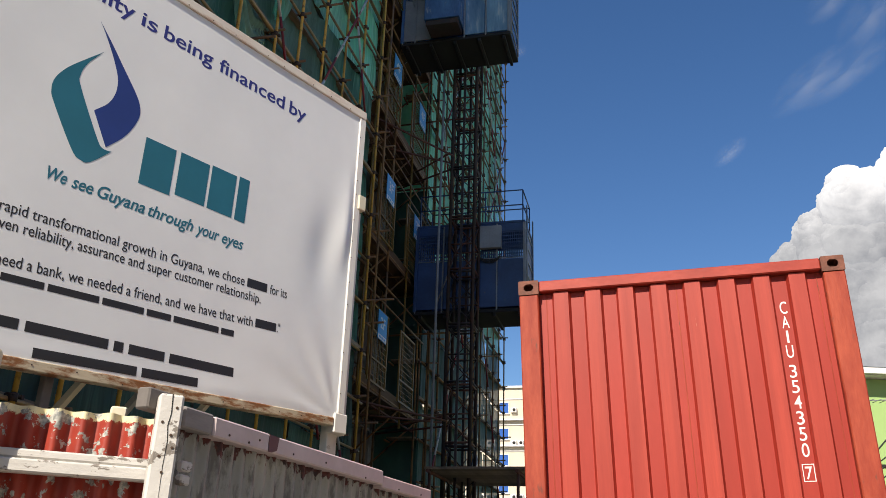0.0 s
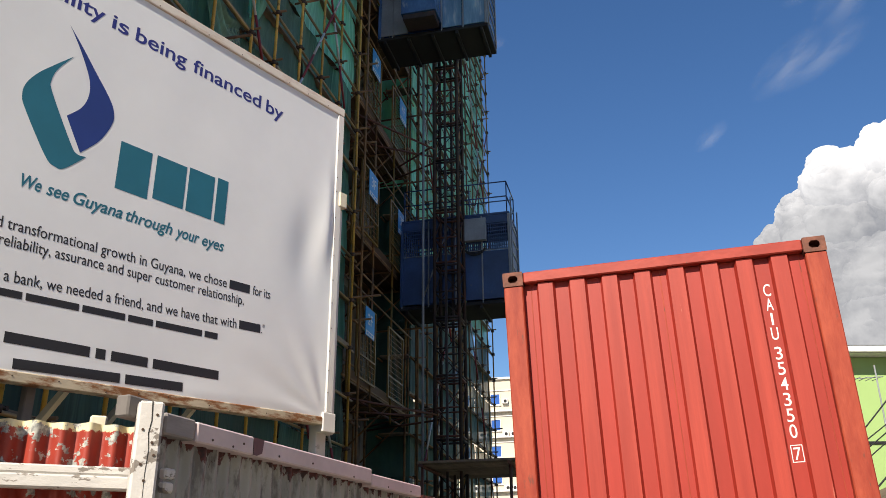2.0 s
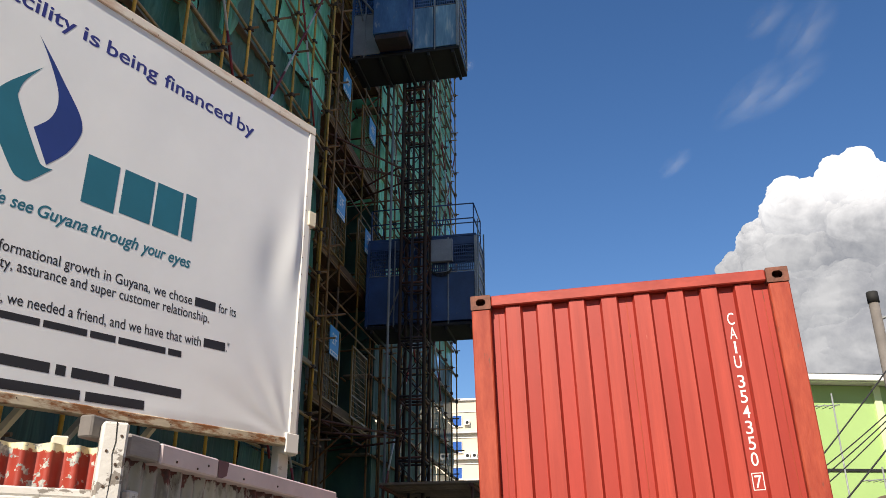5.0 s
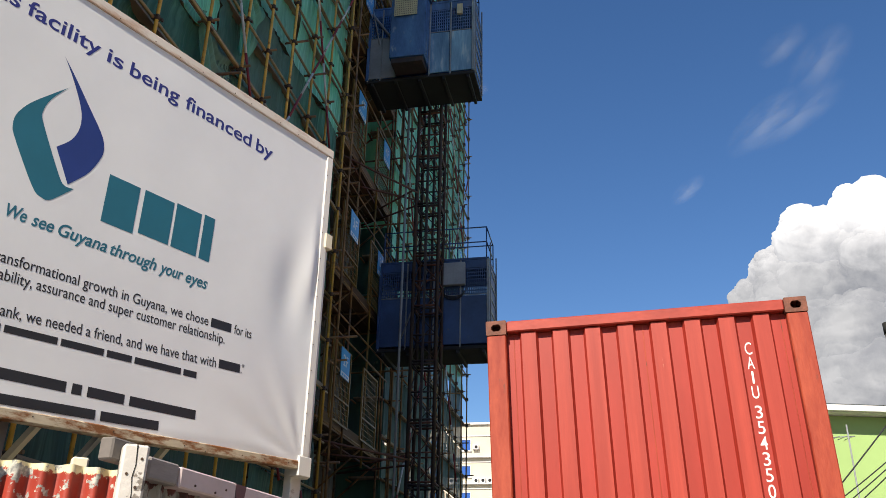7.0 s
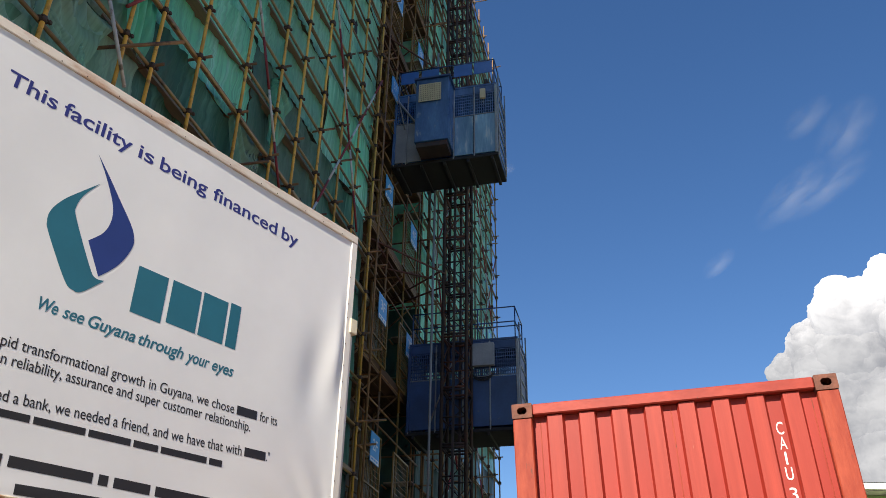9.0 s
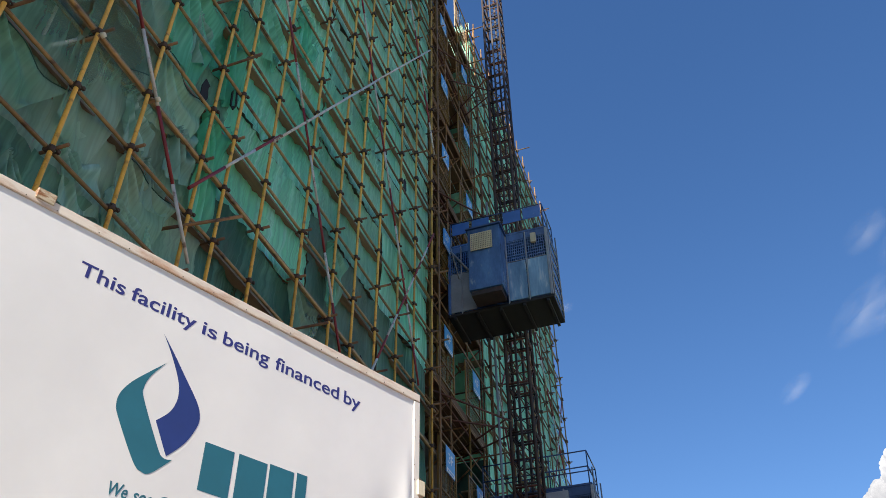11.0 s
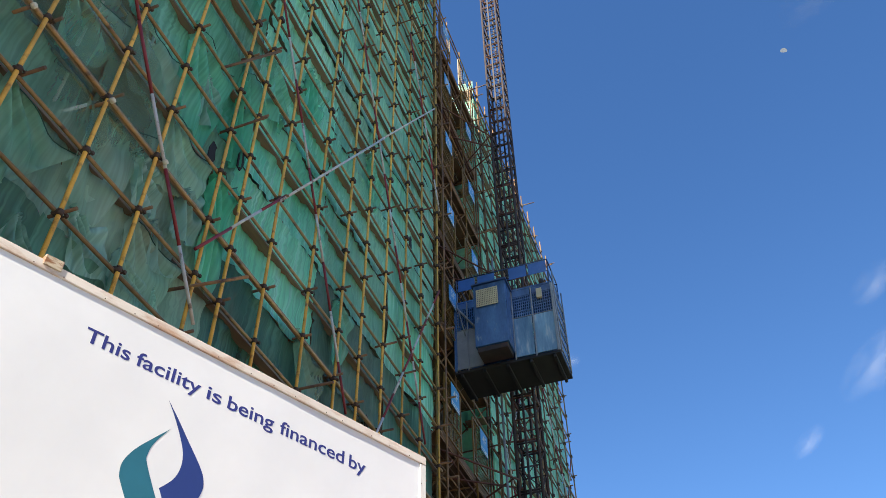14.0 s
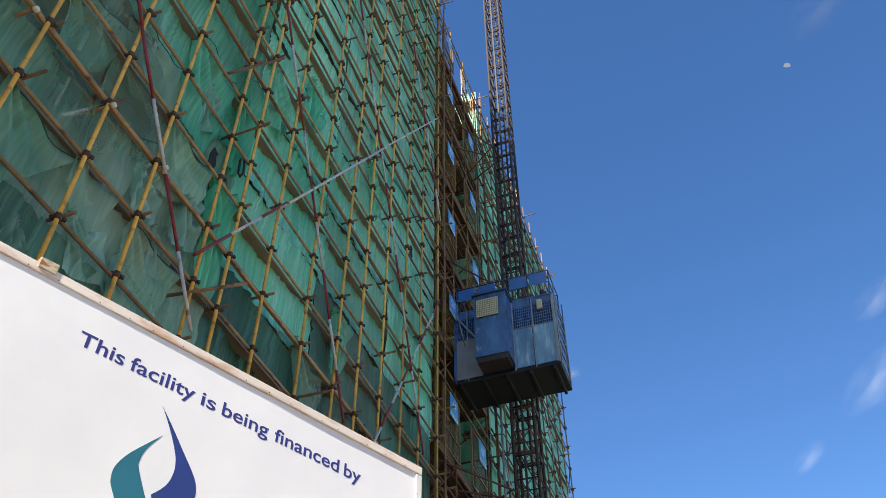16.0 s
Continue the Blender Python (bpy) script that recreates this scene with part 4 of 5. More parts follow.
def corrugated_wall(length, z0, z1, pitch=0.2525, depth=0.042, first=0.126):
    """A pressed wall in x and z; ribs proud towards -y."""
    bm = bmesh.new()
    pts = [(0.0, depth)]
    x = first
    while x + 0.16 < length:
        pts += [(x, depth), (x + 0.018, 0.0), (x + 0.130, 0.0), (x + 0.148, depth)]
        x += pitch
    pts.append((length, depth))
    lo = [bm.verts.new((x, y, z0)) for x, y in pts]
    hi = [bm.verts.new((x, y, z1)) for x, y in pts]
    for i in range(len(pts) - 1):
        f = bm.faces.new((lo[i], lo[i + 1], hi[i + 1], hi[i]))
        f.material_index = 1 if pts[i][1] == 0.0 and pts[i + 1][1] == 0.0 else 0
    bm.normal_update()
    bmesh.ops.solidify(bm, geom=bm.faces[:], thickness=-0.002)
    return bm


def cbar(name, x0, x1, y0, y1, z0, z1, mat, label="", bevel=0.008):
    bm = bmesh.new()
    box(bm, x0, x1, y0, y1, z0, z1)
    return part(name, bevelled(bm, bevel), mat, cont, label)


for name, length, m in (("end_wall", CW - 0.26, Matrix.Translation((0.13, 0.035, 0))), ("side_wall", CL - 0.3, Matrix.Translation((0.02, CL - 0.15, 0)) @ pose(0, 0, 0, 0, 0, -90)),
                        ("side_wall", CL - 0.3, Matrix.Translation((CW - 0.02, 0.15, 0)) @ pose(0, 0, 0, 0, 0, 90))):
    part(name, corrugated_wall(length, 0.12, CH - 0.1), M["container"], cont, m=m).data.materials.append(M["container_faded"])
cbar("door_end", 0.1, CW - 0.1, CL - 0.06, CL - 0.03, 0.12, CH - 0.1, M["container"])
for x0 in (0.0, CW - 0.13):
    for y0 in (0.0, CL - 0.13):
        cbar("corner_post", x0 if x0 == 0 else CW - 0.152, 0.152 if x0 == 0 else CW, y0, y0 + 0.13, 0.119, CH - 0.119, M["container_post"], "rust-stained corner post")


def casting(x0, y0, z0):
    """A corner block with a rounded slot sunk into its outer face, in one shell."""
    bm = bmesh.new()
    w, d, h = 0.162, 0.178, 0.118
    cx, cz, rx, rz, cut = w / 2, h / 2, 0.038, 0.029, 0.017
    hole = [(cx - rx + cut, cz - rz), (cx + rx - cut, cz - rz), (cx + rx, cz - rz + cut), (cx + rx, cz + rz - cut),
            (cx + rx - cut, cz + rz), (cx - rx + cut, cz + rz), (cx - rx, cz + rz - cut), (cx - rx, cz - rz + cut)]
    rim = [(0.006, 0), (w - 0.006, 0), (w, 0.006), (w, h - 0.006), (w - 0.006, h), (0.006, h), (0, h - 0.006), (0, 0.006)]
    rings = [[bm.verts.new((x, y, z)) for x, z in pts] for pts, y in ((rim, d), (rim, 0.0), (hole, 0.0), (hole, 0.03), ([(cx + (x - cx) * 1.5, cz + (z - cz) * 1.5) for x, z in hole], 0.032),
                                                                      ([(cx + (x - cx) * 1.5, cz + (z - cz) * 1.5) for x, z in hole], 0.15))]
    for a, b in zip(rings[:-1], rings[1:]):
        for i in range(8):
            bm.faces.new((a[i], a[(i + 1) % 8], b[(i + 1) % 8], b[i]))
    bm.faces.new(rings[0][::-1])
    bm.faces.new(rings[-1])
    part("corner_casting", bm, M["casting"], cont, "rusted hollow corner casting", m=Matrix.Translation((x0, y0, z0)))


for x0 in (-0.004, CW - 0.158):
    for y0 in (-0.006, CL - 0.172):
        for z0 in (0.0, CH - 0.118):
            casting(x0, y0, z0)
for z0, z1 in ((0.0, 0.12), (CH - 0.095, CH - 0.006)):
    cbar("end_rail", 0.16, CW - 0.16, 0.006, 0.10, z0, z1, M["container_rail"], "chipped red rail")
    cbar("end_rail", 0.16, CW - 0.16, CL - 0.1, CL - 0.006, z0, z1, M["container"])
    for x0 in (0.004, CW - 0.064):
        cbar("side_rail", x0, x0 + 0.06, 0.175, CL - 0.175, z0, z1, M["container"])
cbar("roof", 0.06, CW - 0.06, 0.18, CL - 0.18, CH - 0.03, CH - 0.012, M["container"])
cbar("floor", 0.06, CW - 0.06, 0.1, CL - 0.1, 0.1, 0.13, M["plank"])
# pressed seams between the welded sheets of the end wall
for x0 in (0.205, 1.215, 2.235):
    cbar("weld_seam", x0, x0 + 0.008, 0.0735, 0.079, 0.12, CH - 0.1, M["container_post"], "thin welded seam", bevel=0.002)
# stencilled number down the end wall
for i, ch in enumerate("CAIU354350"):
    me = lettering(ch, 0.015 if ch == "I" else 0.050, 0.095, 0.002)
    me.materials.append(M["white_paint"])
    z = 2.191 - 0.112 * i if i < 4 else 1.707 - 0.113 * (i - 4)
    part("stencil_character", me, None, cont, m=Matrix.Translation((1.975 - (0.0075 if ch == "I" else 0.025), 0.0745, z)))
me = lettering("7", 0.046, 0.088, 0.002)
me.materials.append(M["white_paint"])
part("stencil_character", me, None, cont, m=Matrix.Translation((1.952, 0.0745, 0.990)))
bm = bmesh.new()
lattice(bm, [0, 0.005, 0.075, 0.080], [0, 0.005, 0.115, 0.120], lambda u, v: (u, 0.0, v), 0.001)
part("stencil_frame", bm, M["white_paint"], cont, m=Matrix.Translation((1.935, 0.0745, 0.974)))
for x0 in (0.2, 1.9):
    for y0 in (0.3, 5.2):
        bm = bmesh.new()
        box(bm, x0, x0 + 0.5, y0, y0 + 0.6, -1.214, -0.001)
        solid("support_block", bevelled(bm, 0.02), M["concrete"], "rough concrete block under the container", "concrete block", m=cont.matrix_basis, group="support blocks")

# ---- billboard ----
BW, BH = 4.95, 2.945
board = thing("billboard", "white vinyl billboard in a rust-streaked timber frame", "billboard", m=pose(6.19, 2.39, 2.63, 0, 0, -25))


def bbar(name, x0, x1, y0, y1, z0, z1, mat, label="", parent=None):
    bm = bmesh.new()
    box(bm, x0, x1, y0, y1, z0, z1)
    return part(name, bevelled(bm, 0.006), mat, parent or board, label)


LIFT, DROP = -0.027, 0.0315        # the rails run out of true: slopes of the top and bottom rail
for name, y0, y1, z0, z1, x1, slope, mat, label in (("top_rail", -0.045, 0.04, BH - 0.082, BH, 0.0, LIFT, "frame_stained", ""),
                                                    ("bottom_rail", -0.045, 0.04, 0.024, 0.090, -0.11, DROP, "frame_rust", "rust-streaked lower rail")):
    bm = bmesh.new()
    for v in box(bm, -BW, x1, y0, y1, z0, z1):
        v.co.z += slope * v.co.x
    part(name, bevelled(bm, 0.006), M[mat], board, label)
bbar("side_rail", -0.075, 0, -0.043, 0.038, 0.127, BH - 0.084, M["frame_white"])
bbar("side_rail", -BW, -BW + 0.085, -0.043, 0.038, 0.1 - DROP * BW, BH - 0.084 - LIFT * BW, M["frame_white"])
bbar("corner_block", -0.108, 0.03, -0.05, 0.05, -0.03, 0.125, M["frame_white"])
bbar("clip", -3.78, -3.64, -0.055, 0.06, BH + 0.055, BH + 0.15, M["frame_rust"])
bbar("clip", -0.03, 0.055, -0.06, 0.03, 1.95, 2.09, M["timber_cream"])
bbar("rear_rail", -BW, 0, 0.065, 0.12, 1.4, 1.5, M["timber_grey"])
for x in (-4.6, -2.4):
    bbar("post", x - 0.03, x + 0.03, 0.062, 0.13, -2.63, BH - 0.2, M["timber_grey"])
bbar("post", 0.002, 0.062, 0.0, 0.09, -0.032, 1.948, M["frame_white"])
bbar("post", -0.09, 0.02, 0.042, 0.13, -2.63, 1.5, M["frame_white"])
for x0 in (-3.2, -1.75, -1.3, -0.75):
    bm = bmesh.new()
    box(bm, -0.03, 0.03, -0.02, 0.02, 0, 2.6, along((x0, 0.2, 0.6), (x0 - 0.9, 1.6, -1.7)))
    part("prop", bm, M["timber_cream"] if x0 != -1.3 else M["galv"], board)


SX0, SX1, SZ0, SZ1 = -BW + 0.08, -0.073, 0.078, BH - 0.08


def slack(x, z):
    """How far the stretched sheet stands off: loose towards the lower right corner, creased along the right edge."""
    dx, dz = SX1 - x, z - SZ0 - DROP * x
    rad, ang = math.hypot(dx, dz), math.atan2(dz, dx)
    w = 0.008 * noise.noise((x * 0.7, z * 0.8, 2.0)) + 0.003 * noise.noise((x * 2.1, z * 1.6, 7.0))
    w += 0.014 * math.sin(ang * 13 + 1.2 * noise.noise((x * 2, z * 2, 5))) * math.exp(-rad * 2.6) * min(1, rad * 2.5)
    w += 0.024 * math.exp(-((dx - 0.10 - 0.12 * math.sin(z * 2.1)) / 0.13) ** 2) * math.exp(-((z - 1.75) / 0.42) ** 2)
    w -= 0.020 * math.exp(-((dx - 0.28) / 0.16) ** 2) * math.exp(-((z - 1.45) / 0.35) ** 2)
    w += 0.006 * math.exp(-((dz - 0.04) / 0.05) ** 2) * (0.5 + 0.5 * noise.noise((x * 5, 0, 1))) * min(1, dx)
    w *= max(0.0, min(1.0, dx * 14, dz * 10 + 0.3))
    return -0.030 - w


def banner():
    nx, nz = 170, 104
    me = bpy.data.meshes.new("banner")
    vs, fs = [], []
    for j in range(nz + 1):
        for i in range(nx + 1):
            x = SX0 + (SX1 - SX0) * i / nx
            z = (SZ0 + DROP * x) * (1 - j / nz) + (SZ1 + LIFT * x) * j / nz
            vs.append((x, slack(x, z), z))
    for j in range(nz):
        for i in range(nx):
            a = j * (nx + 1) + i
            fs.append((a, a + 1, a + nx + 2, a + nx + 1))
    me.from_pydata(vs, [], fs)
    me.materials.append(M["banner"])
    me.polygons.foreach_set("use_smooth", [True] * len(fs))
    return part("banner", me, None, board, "white printed vinyl sheet with creases")


sheet = banner()


def lay(name, me, m, mat):
    """Lay a flat mesh of ink on the sheet."""
    for v in me.vertices:
        p = m @ v.co
        v.co = (p.x, slack(p.x, p.z) - 0.0013, p.z)
    me.materials.append(M[mat])
    part(name, me, None, sheet)


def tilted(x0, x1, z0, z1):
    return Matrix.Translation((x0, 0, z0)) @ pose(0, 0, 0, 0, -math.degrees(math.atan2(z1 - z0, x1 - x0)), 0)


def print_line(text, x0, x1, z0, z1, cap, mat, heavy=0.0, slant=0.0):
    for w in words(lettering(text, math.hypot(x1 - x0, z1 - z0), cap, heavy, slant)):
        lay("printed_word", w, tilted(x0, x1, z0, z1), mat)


def flat_sheet(x0, x1, z0, z1, cell=0.022):
    """A flat rectangle in x and z, cut fine enough to follow the sheet."""
    nx, nz = max(1, round((x1 - x0) / cell)), max(1, round((z1 - z0) / cell))
    vs = [(x0 + (x1 - x0) * i / nx, 0, z0 + (z1 - z0) * j / nz) for j in range(nz + 1) for i in range(nx + 1)]
    fs = [(j * (nx + 1) + i, j * (nx + 1) + i + 1, (j + 1) * (nx + 1) + i + 1, (j + 1) * (nx + 1) + i) for j in range(nz) for i in range(nx)]
    me = bpy.data.meshes.new("flat")
    me.from_pydata(vs, [], fs)
    return me


def print_bars(lengths, x0, x1, z0, z1, cap, mat):
    """Words that are left as plain bars."""
    total, x = sum(lengths) + 0.6 * (len(lengths) - 1), 0.0
    scale = (x1 - x0) / total
    for n in lengths:
        lay("printed_bar", flat_sheet(x, x + n * scale, 0, cap), tilted(x0, x1, z0, z1), mat)
        x += (n + 0.6) * scale


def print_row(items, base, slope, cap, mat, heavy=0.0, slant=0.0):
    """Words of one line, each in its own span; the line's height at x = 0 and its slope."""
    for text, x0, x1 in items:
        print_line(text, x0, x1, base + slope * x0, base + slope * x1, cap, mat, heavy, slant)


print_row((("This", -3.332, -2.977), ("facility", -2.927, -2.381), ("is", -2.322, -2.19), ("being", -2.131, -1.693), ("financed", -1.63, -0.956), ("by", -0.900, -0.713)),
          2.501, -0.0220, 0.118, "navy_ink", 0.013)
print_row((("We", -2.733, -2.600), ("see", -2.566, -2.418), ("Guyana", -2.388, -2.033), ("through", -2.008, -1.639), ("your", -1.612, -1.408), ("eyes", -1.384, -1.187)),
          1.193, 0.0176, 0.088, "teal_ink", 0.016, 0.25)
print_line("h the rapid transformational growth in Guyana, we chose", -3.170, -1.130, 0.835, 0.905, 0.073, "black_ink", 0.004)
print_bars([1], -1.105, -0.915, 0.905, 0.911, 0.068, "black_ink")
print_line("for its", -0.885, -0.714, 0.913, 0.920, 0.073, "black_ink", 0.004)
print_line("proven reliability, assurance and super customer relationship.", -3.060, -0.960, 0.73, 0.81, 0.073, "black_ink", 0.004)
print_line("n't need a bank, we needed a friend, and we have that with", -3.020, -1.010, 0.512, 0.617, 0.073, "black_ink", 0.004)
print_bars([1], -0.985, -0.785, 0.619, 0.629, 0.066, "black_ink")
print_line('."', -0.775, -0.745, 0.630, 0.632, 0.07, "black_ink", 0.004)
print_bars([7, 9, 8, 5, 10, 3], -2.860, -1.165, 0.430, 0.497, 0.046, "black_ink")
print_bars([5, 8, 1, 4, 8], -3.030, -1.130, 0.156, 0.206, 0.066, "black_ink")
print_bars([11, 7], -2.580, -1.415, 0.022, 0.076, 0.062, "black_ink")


def outline(name, pts, mat):
    """A closed shape through the points, rounded between them."""
    n, smooth = len(pts), []
    for i in range(n):
        p0, p1, p2, p3 = (Vector((*pts[(i + k - 1) % n][:2], 0)) for k in range(4))
        sharp1, sharp2 = len(pts[i]) > 2, len(pts[(i + 1) % n]) > 2
        t1 = (p2 - p1) * 0.5 if sharp1 else (p2 - p0) * 0.5
        t2 = (p2 - p1) * 0.5 if sharp2 else (p3 - p1) * 0.5
        for s in range(6):
            u = s / 6
            q = p1 * (2 * u**3 - 3 * u**2 + 1) + t1 * (u**3 - 2 * u**2 + u) + p2 * (3 * u**2 - 2 * u**3) + t2 * (u**3 - u**2)
            smooth.append((q.x, q.y))
    bm = bmesh.new()
    bm.faces.new([bm.verts.new((x, 0, z)) for x, z in smooth])
    bm.normal_update()
    bmesh.ops.triangulate(bm, faces=bm.faces[:], ngon_method="BEAUTY")
    me = bpy.data.meshes.new(name)
    bm.to_mesh(me)
    bm.free()
    lay(name, me, Matrix.Translation((-0.027, 0, -0.010)), mat)


outline("blue_shape", [(-2.584, 2.418, 1), (-2.502, 2.297), (-2.423, 2.158), (-2.38, 2.052), (-2.375, 1.945), (-2.412, 1.843), (-2.498, 1.746, 1), (-2.369, 1.522, 1), (-2.247, 1.666),
                       (-2.178, 1.825), (-2.18, 1.919), (-2.227, 2.009), (-2.356, 2.161), (-2.469, 2.293)], "blue_ink")
outline("teal_shape", [(-2.514, 2.2, 1), (-2.618, 2.088), (-2.727, 1.962), (-2.79, 1.85), (-2.798, 1.76), (-2.763, 1.674), (-2.589, 1.411), (-2.516, 1.363), (-2.453, 1.374),
                       (-2.321, 1.51, 1), (-2.386, 1.506), (-2.442, 1.565), (-2.616, 1.866), (-2.636, 1.95), (-2.604, 2.059)], "teal_ink")
for x0, x1, z0, z1 in ((-2.12, -1.872, 1.36, 1.72), (-1.832, -1.58, 1.385, 1.725), (-1.557, -1.331, 1.385, 1.735), (-1.305, -1.206, 1.385, 1.745)):
    lay("brand_block", flat_sheet(x0, x1, z0, z1), Matrix(), "teal_ink")

# nail heads along the frame, rusty and proud
NAIL = bmesh.new()
tube(NAIL, (0, 0, 0), (0, -0.003, 0), 0.0045, 8)
NAIL = mesh_of("nail", NAIL, M["coupler"])
rnd = random.Random(8)
for k in range(14):
    part("nail", NAIL, None, board, m=Matrix.Translation((-0.062 + rnd.uniform(-0.004, 0.004), -0.043, 0.25 + 0.2 * k + rnd.uniform(-0.04, 0.04))))
for k in range(18):
    x = -0.2 - 0.26 * k + rnd.uniform(-0.05, 0.05)
    part("nail", NAIL, None, board, m=Matrix.Translation((x, -0.045, BH - 0.066 + LIFT * x)))
    part("nail", NAIL, None, board, m=Matrix.Translation((x, -0.045, 0.03 + rnd.uniform(0, 0.04) + DROP * x)))

# ---- roadside fence ----
fence = thing("timber_post_fence", "peeling red and cream zinc fence with white timber rails", "fence", m=pose(2.36, 1.50, 0, 0, 0, 127))


def wave_sheet(length, z0, z1, pitch, amp, ragged=0.0, seed=0):
    n = int(length / pitch * 10)
    me = bpy.data.meshes.new("corrugated_sheet")
    rows = 14
    vs, fs = [], []
    for j in range(rows + 1):
        for i in range(n + 1):
            x = length * i / n
            z = z0 + (z1 - z0) * j / rows + (ragged * noise.noise((x * 9, seed, 0)) if j == rows else 0)
            vs.append((x, amp * math.sin(2 * math.pi * x / pitch), z))
    for j in range(rows):
        for i in range(n):
            a = j * (n + 1) + i
            fs.append((a, a + 1, a + n + 2, a + n + 1))
    me.from_pydata(vs, [], fs)
    me.polygons.foreach_set("use_smooth", [True] * len(fs))
    return me


me = wave_sheet(2.4, -0.6, 0.0, 0.081, 0.017, 0.006, 2)
me.materials.append(M["peeling"])
part("corrugated_sheet", me, None, fence, "flaking red sheet with a cream top edge", m=Matrix.Translation((0.06, 0.0, 1.975)))
me = wave_sheet(2.4, -1.2, 0.0, 0.081, 0.017, 0, 2)
me.materials.append(M["zinc_cream"])
part("corrugated_sheet", me, None, fence, "cream corrugated sheet", m=Matrix.Translation((0.06, 0.004, 1.378)))


def fbar(name, x0, x1, y0, y1, z0, z1, mat, label="", parent=None, bevel=0.006, m=None):
    bm = bmesh.new()
    box(bm, x0, x1, y0, y1, z0, z1, m)
    return part(name, bevelled(bm, bevel), mat, parent or fence, label)


fbar("rail", 0.06, 2.4, 0.02, 0.075, 1.756, 1.800, M["timber_white"], "white rail with flaking paint")
fbar("rail", 0.06, 2.4, 0.022, 0.06, 1.802, 1.831, M["timber_white"], "white rail with flaking paint")
fbar("stub_post", 0.19, 0.245, -0.10, -0.03, 0.0, 2.01, M["timber_cream"])
fbar("stub_post", 0.60, 0.67, 0.08, 0.15, 0.0, 2.12, M["timber_cream"])
fence2 = thing("zinc_fence", "weathered zinc fence under a faded lavender timber capping", "fence", m=pose(2.40, 1.47, 0, 0, 0, -7.5))
fbar("post", -0.041, 0.041, -0.03, 0.05, 0.0, 2.035, M["timber_white"], "cracked white-painted timber post", fence2, bevel=0.008,
     m=Matrix.Translation((-0.183, -0.02, 0)) @ pose(0, 0, 0, 0, 0, -45))
crack = bmesh.new()
prism(crack, [(-0.001, 2.034), (0.003, 2.034), (0.006, 1.97), (0.000, 1.93), (0.006, 1.88), (0.002, 1.80), (0.003, 1.66), (0.0005, 1.80), (0.0035, 1.88), (-0.003, 1.93), (0.003, 1.97)], -0.0315, -0.0295)
part("crack", crack, M["black"], fence2, "long drying crack", m=Matrix.Translation((-0.183, -0.02, 0)) @ pose(0, 0, 0, 0, 0, -45))
for k, (x, z) in enumerate(((-0.02, 1.94), (0.012, 1.90), (0.02, 1.99), (-0.015, 1.83), (0.022, 1.86), (0.0, 1.78))):
    part("nail", NAIL, None, fence2, m=Matrix.Translation((-0.183, -0.02, 0)) @ pose(0, 0, 0, 0, 0, -45) @ Matrix.Translation((x, -0.03, z)))
for x, y, z in ((0.16, -0.025, 1.96), (0.29, -0.025, 1.955), (0.36, -0.025, 1.975), (0.62, -0.024, 1.96), (0.9, -0.024, 1.965), (1.3, -0.024, 1.95), (1.7, -0.022, 1.94), (2.0, -0.022, 1.945)):
    part("nail", NAIL, None, fence2, m=Matrix.Translation((x, y, z)))
stain = bmesh.new()
prism(stain, [(0.425, 2.009), (0.50, 2.008), (0.49, 1.955), (0.455, 1.942), (0.43, 1.942)], -0.0265, -0.0245)
part("stain", stain, M["maroon_roof"], fence2, "dark red paint spill")
me = wave_sheet(2.9, -1.9, 0.0, 0.076, 0.010, 0.01, 5)
me.materials.append(M["zinc"])
part("corrugated_sheet", me, None, fence2, "grey zinc sheet with scraps of red paint", m=Matrix.Translation((-0.1, 0.03, 1.955)))
fbar("capping", -0.235, -0.1, 0.03, 0.085, 1.985, 2.058, M["timber_grey"], "grey split end of the capping", fence2)
fbar("capping", -0.098, 0.066, -0.018, 0.082, 1.945, 2.018, M["timber_split"], "grey split end of the capping", fence2)
fbar("capping", 0.068, 0.43, -0.025, 0.08, 1.940, 2.012, M["timber_lavender"], "", fence2)
fbar("capping", 0.432, 1.50, -0.024, 0.08, 1.940, 2.010, M["timber_lavender"], "", fence2)
fbar("capping", 1.503, 2.15, -0.022, 0.08, 1.926, 1.988, M["timber_lavender"], "", fence2)
fbar("batten", -0.085, -0.03, -0.03, 0.0, 1.80, 1.835, M["timber_white"], "", fence2)
fbar("batten", -0.085, -0.035, -0.03, 0.0, 1.755, 1.79, M["timber_white"], "", fence2)
me = wave_sheet(5.0, -2.0, 0.0, 0.09, 0.016, 0.0, 7)
me.materials.append(M["zinc_cream"])
far_fence = thing("site_fence", "cream corrugated zinc hoarding along the building site", "fence", m=pose(5.0, 1.55, 0, 0, 0, 3))
part("corrugated_sheet", me, None, far_fence, m=Matrix.Translation((0, 0, 2.08)))
me = wave_sheet(6.0, -2.0, 0.0, 0.09, 0.016, 0.0, 7)
me.materials.append(M["zinc_cream"])
part("corrugated_sheet", me, None, far_fence, m=Matrix.Translation((5.05, 0, 2.2)))

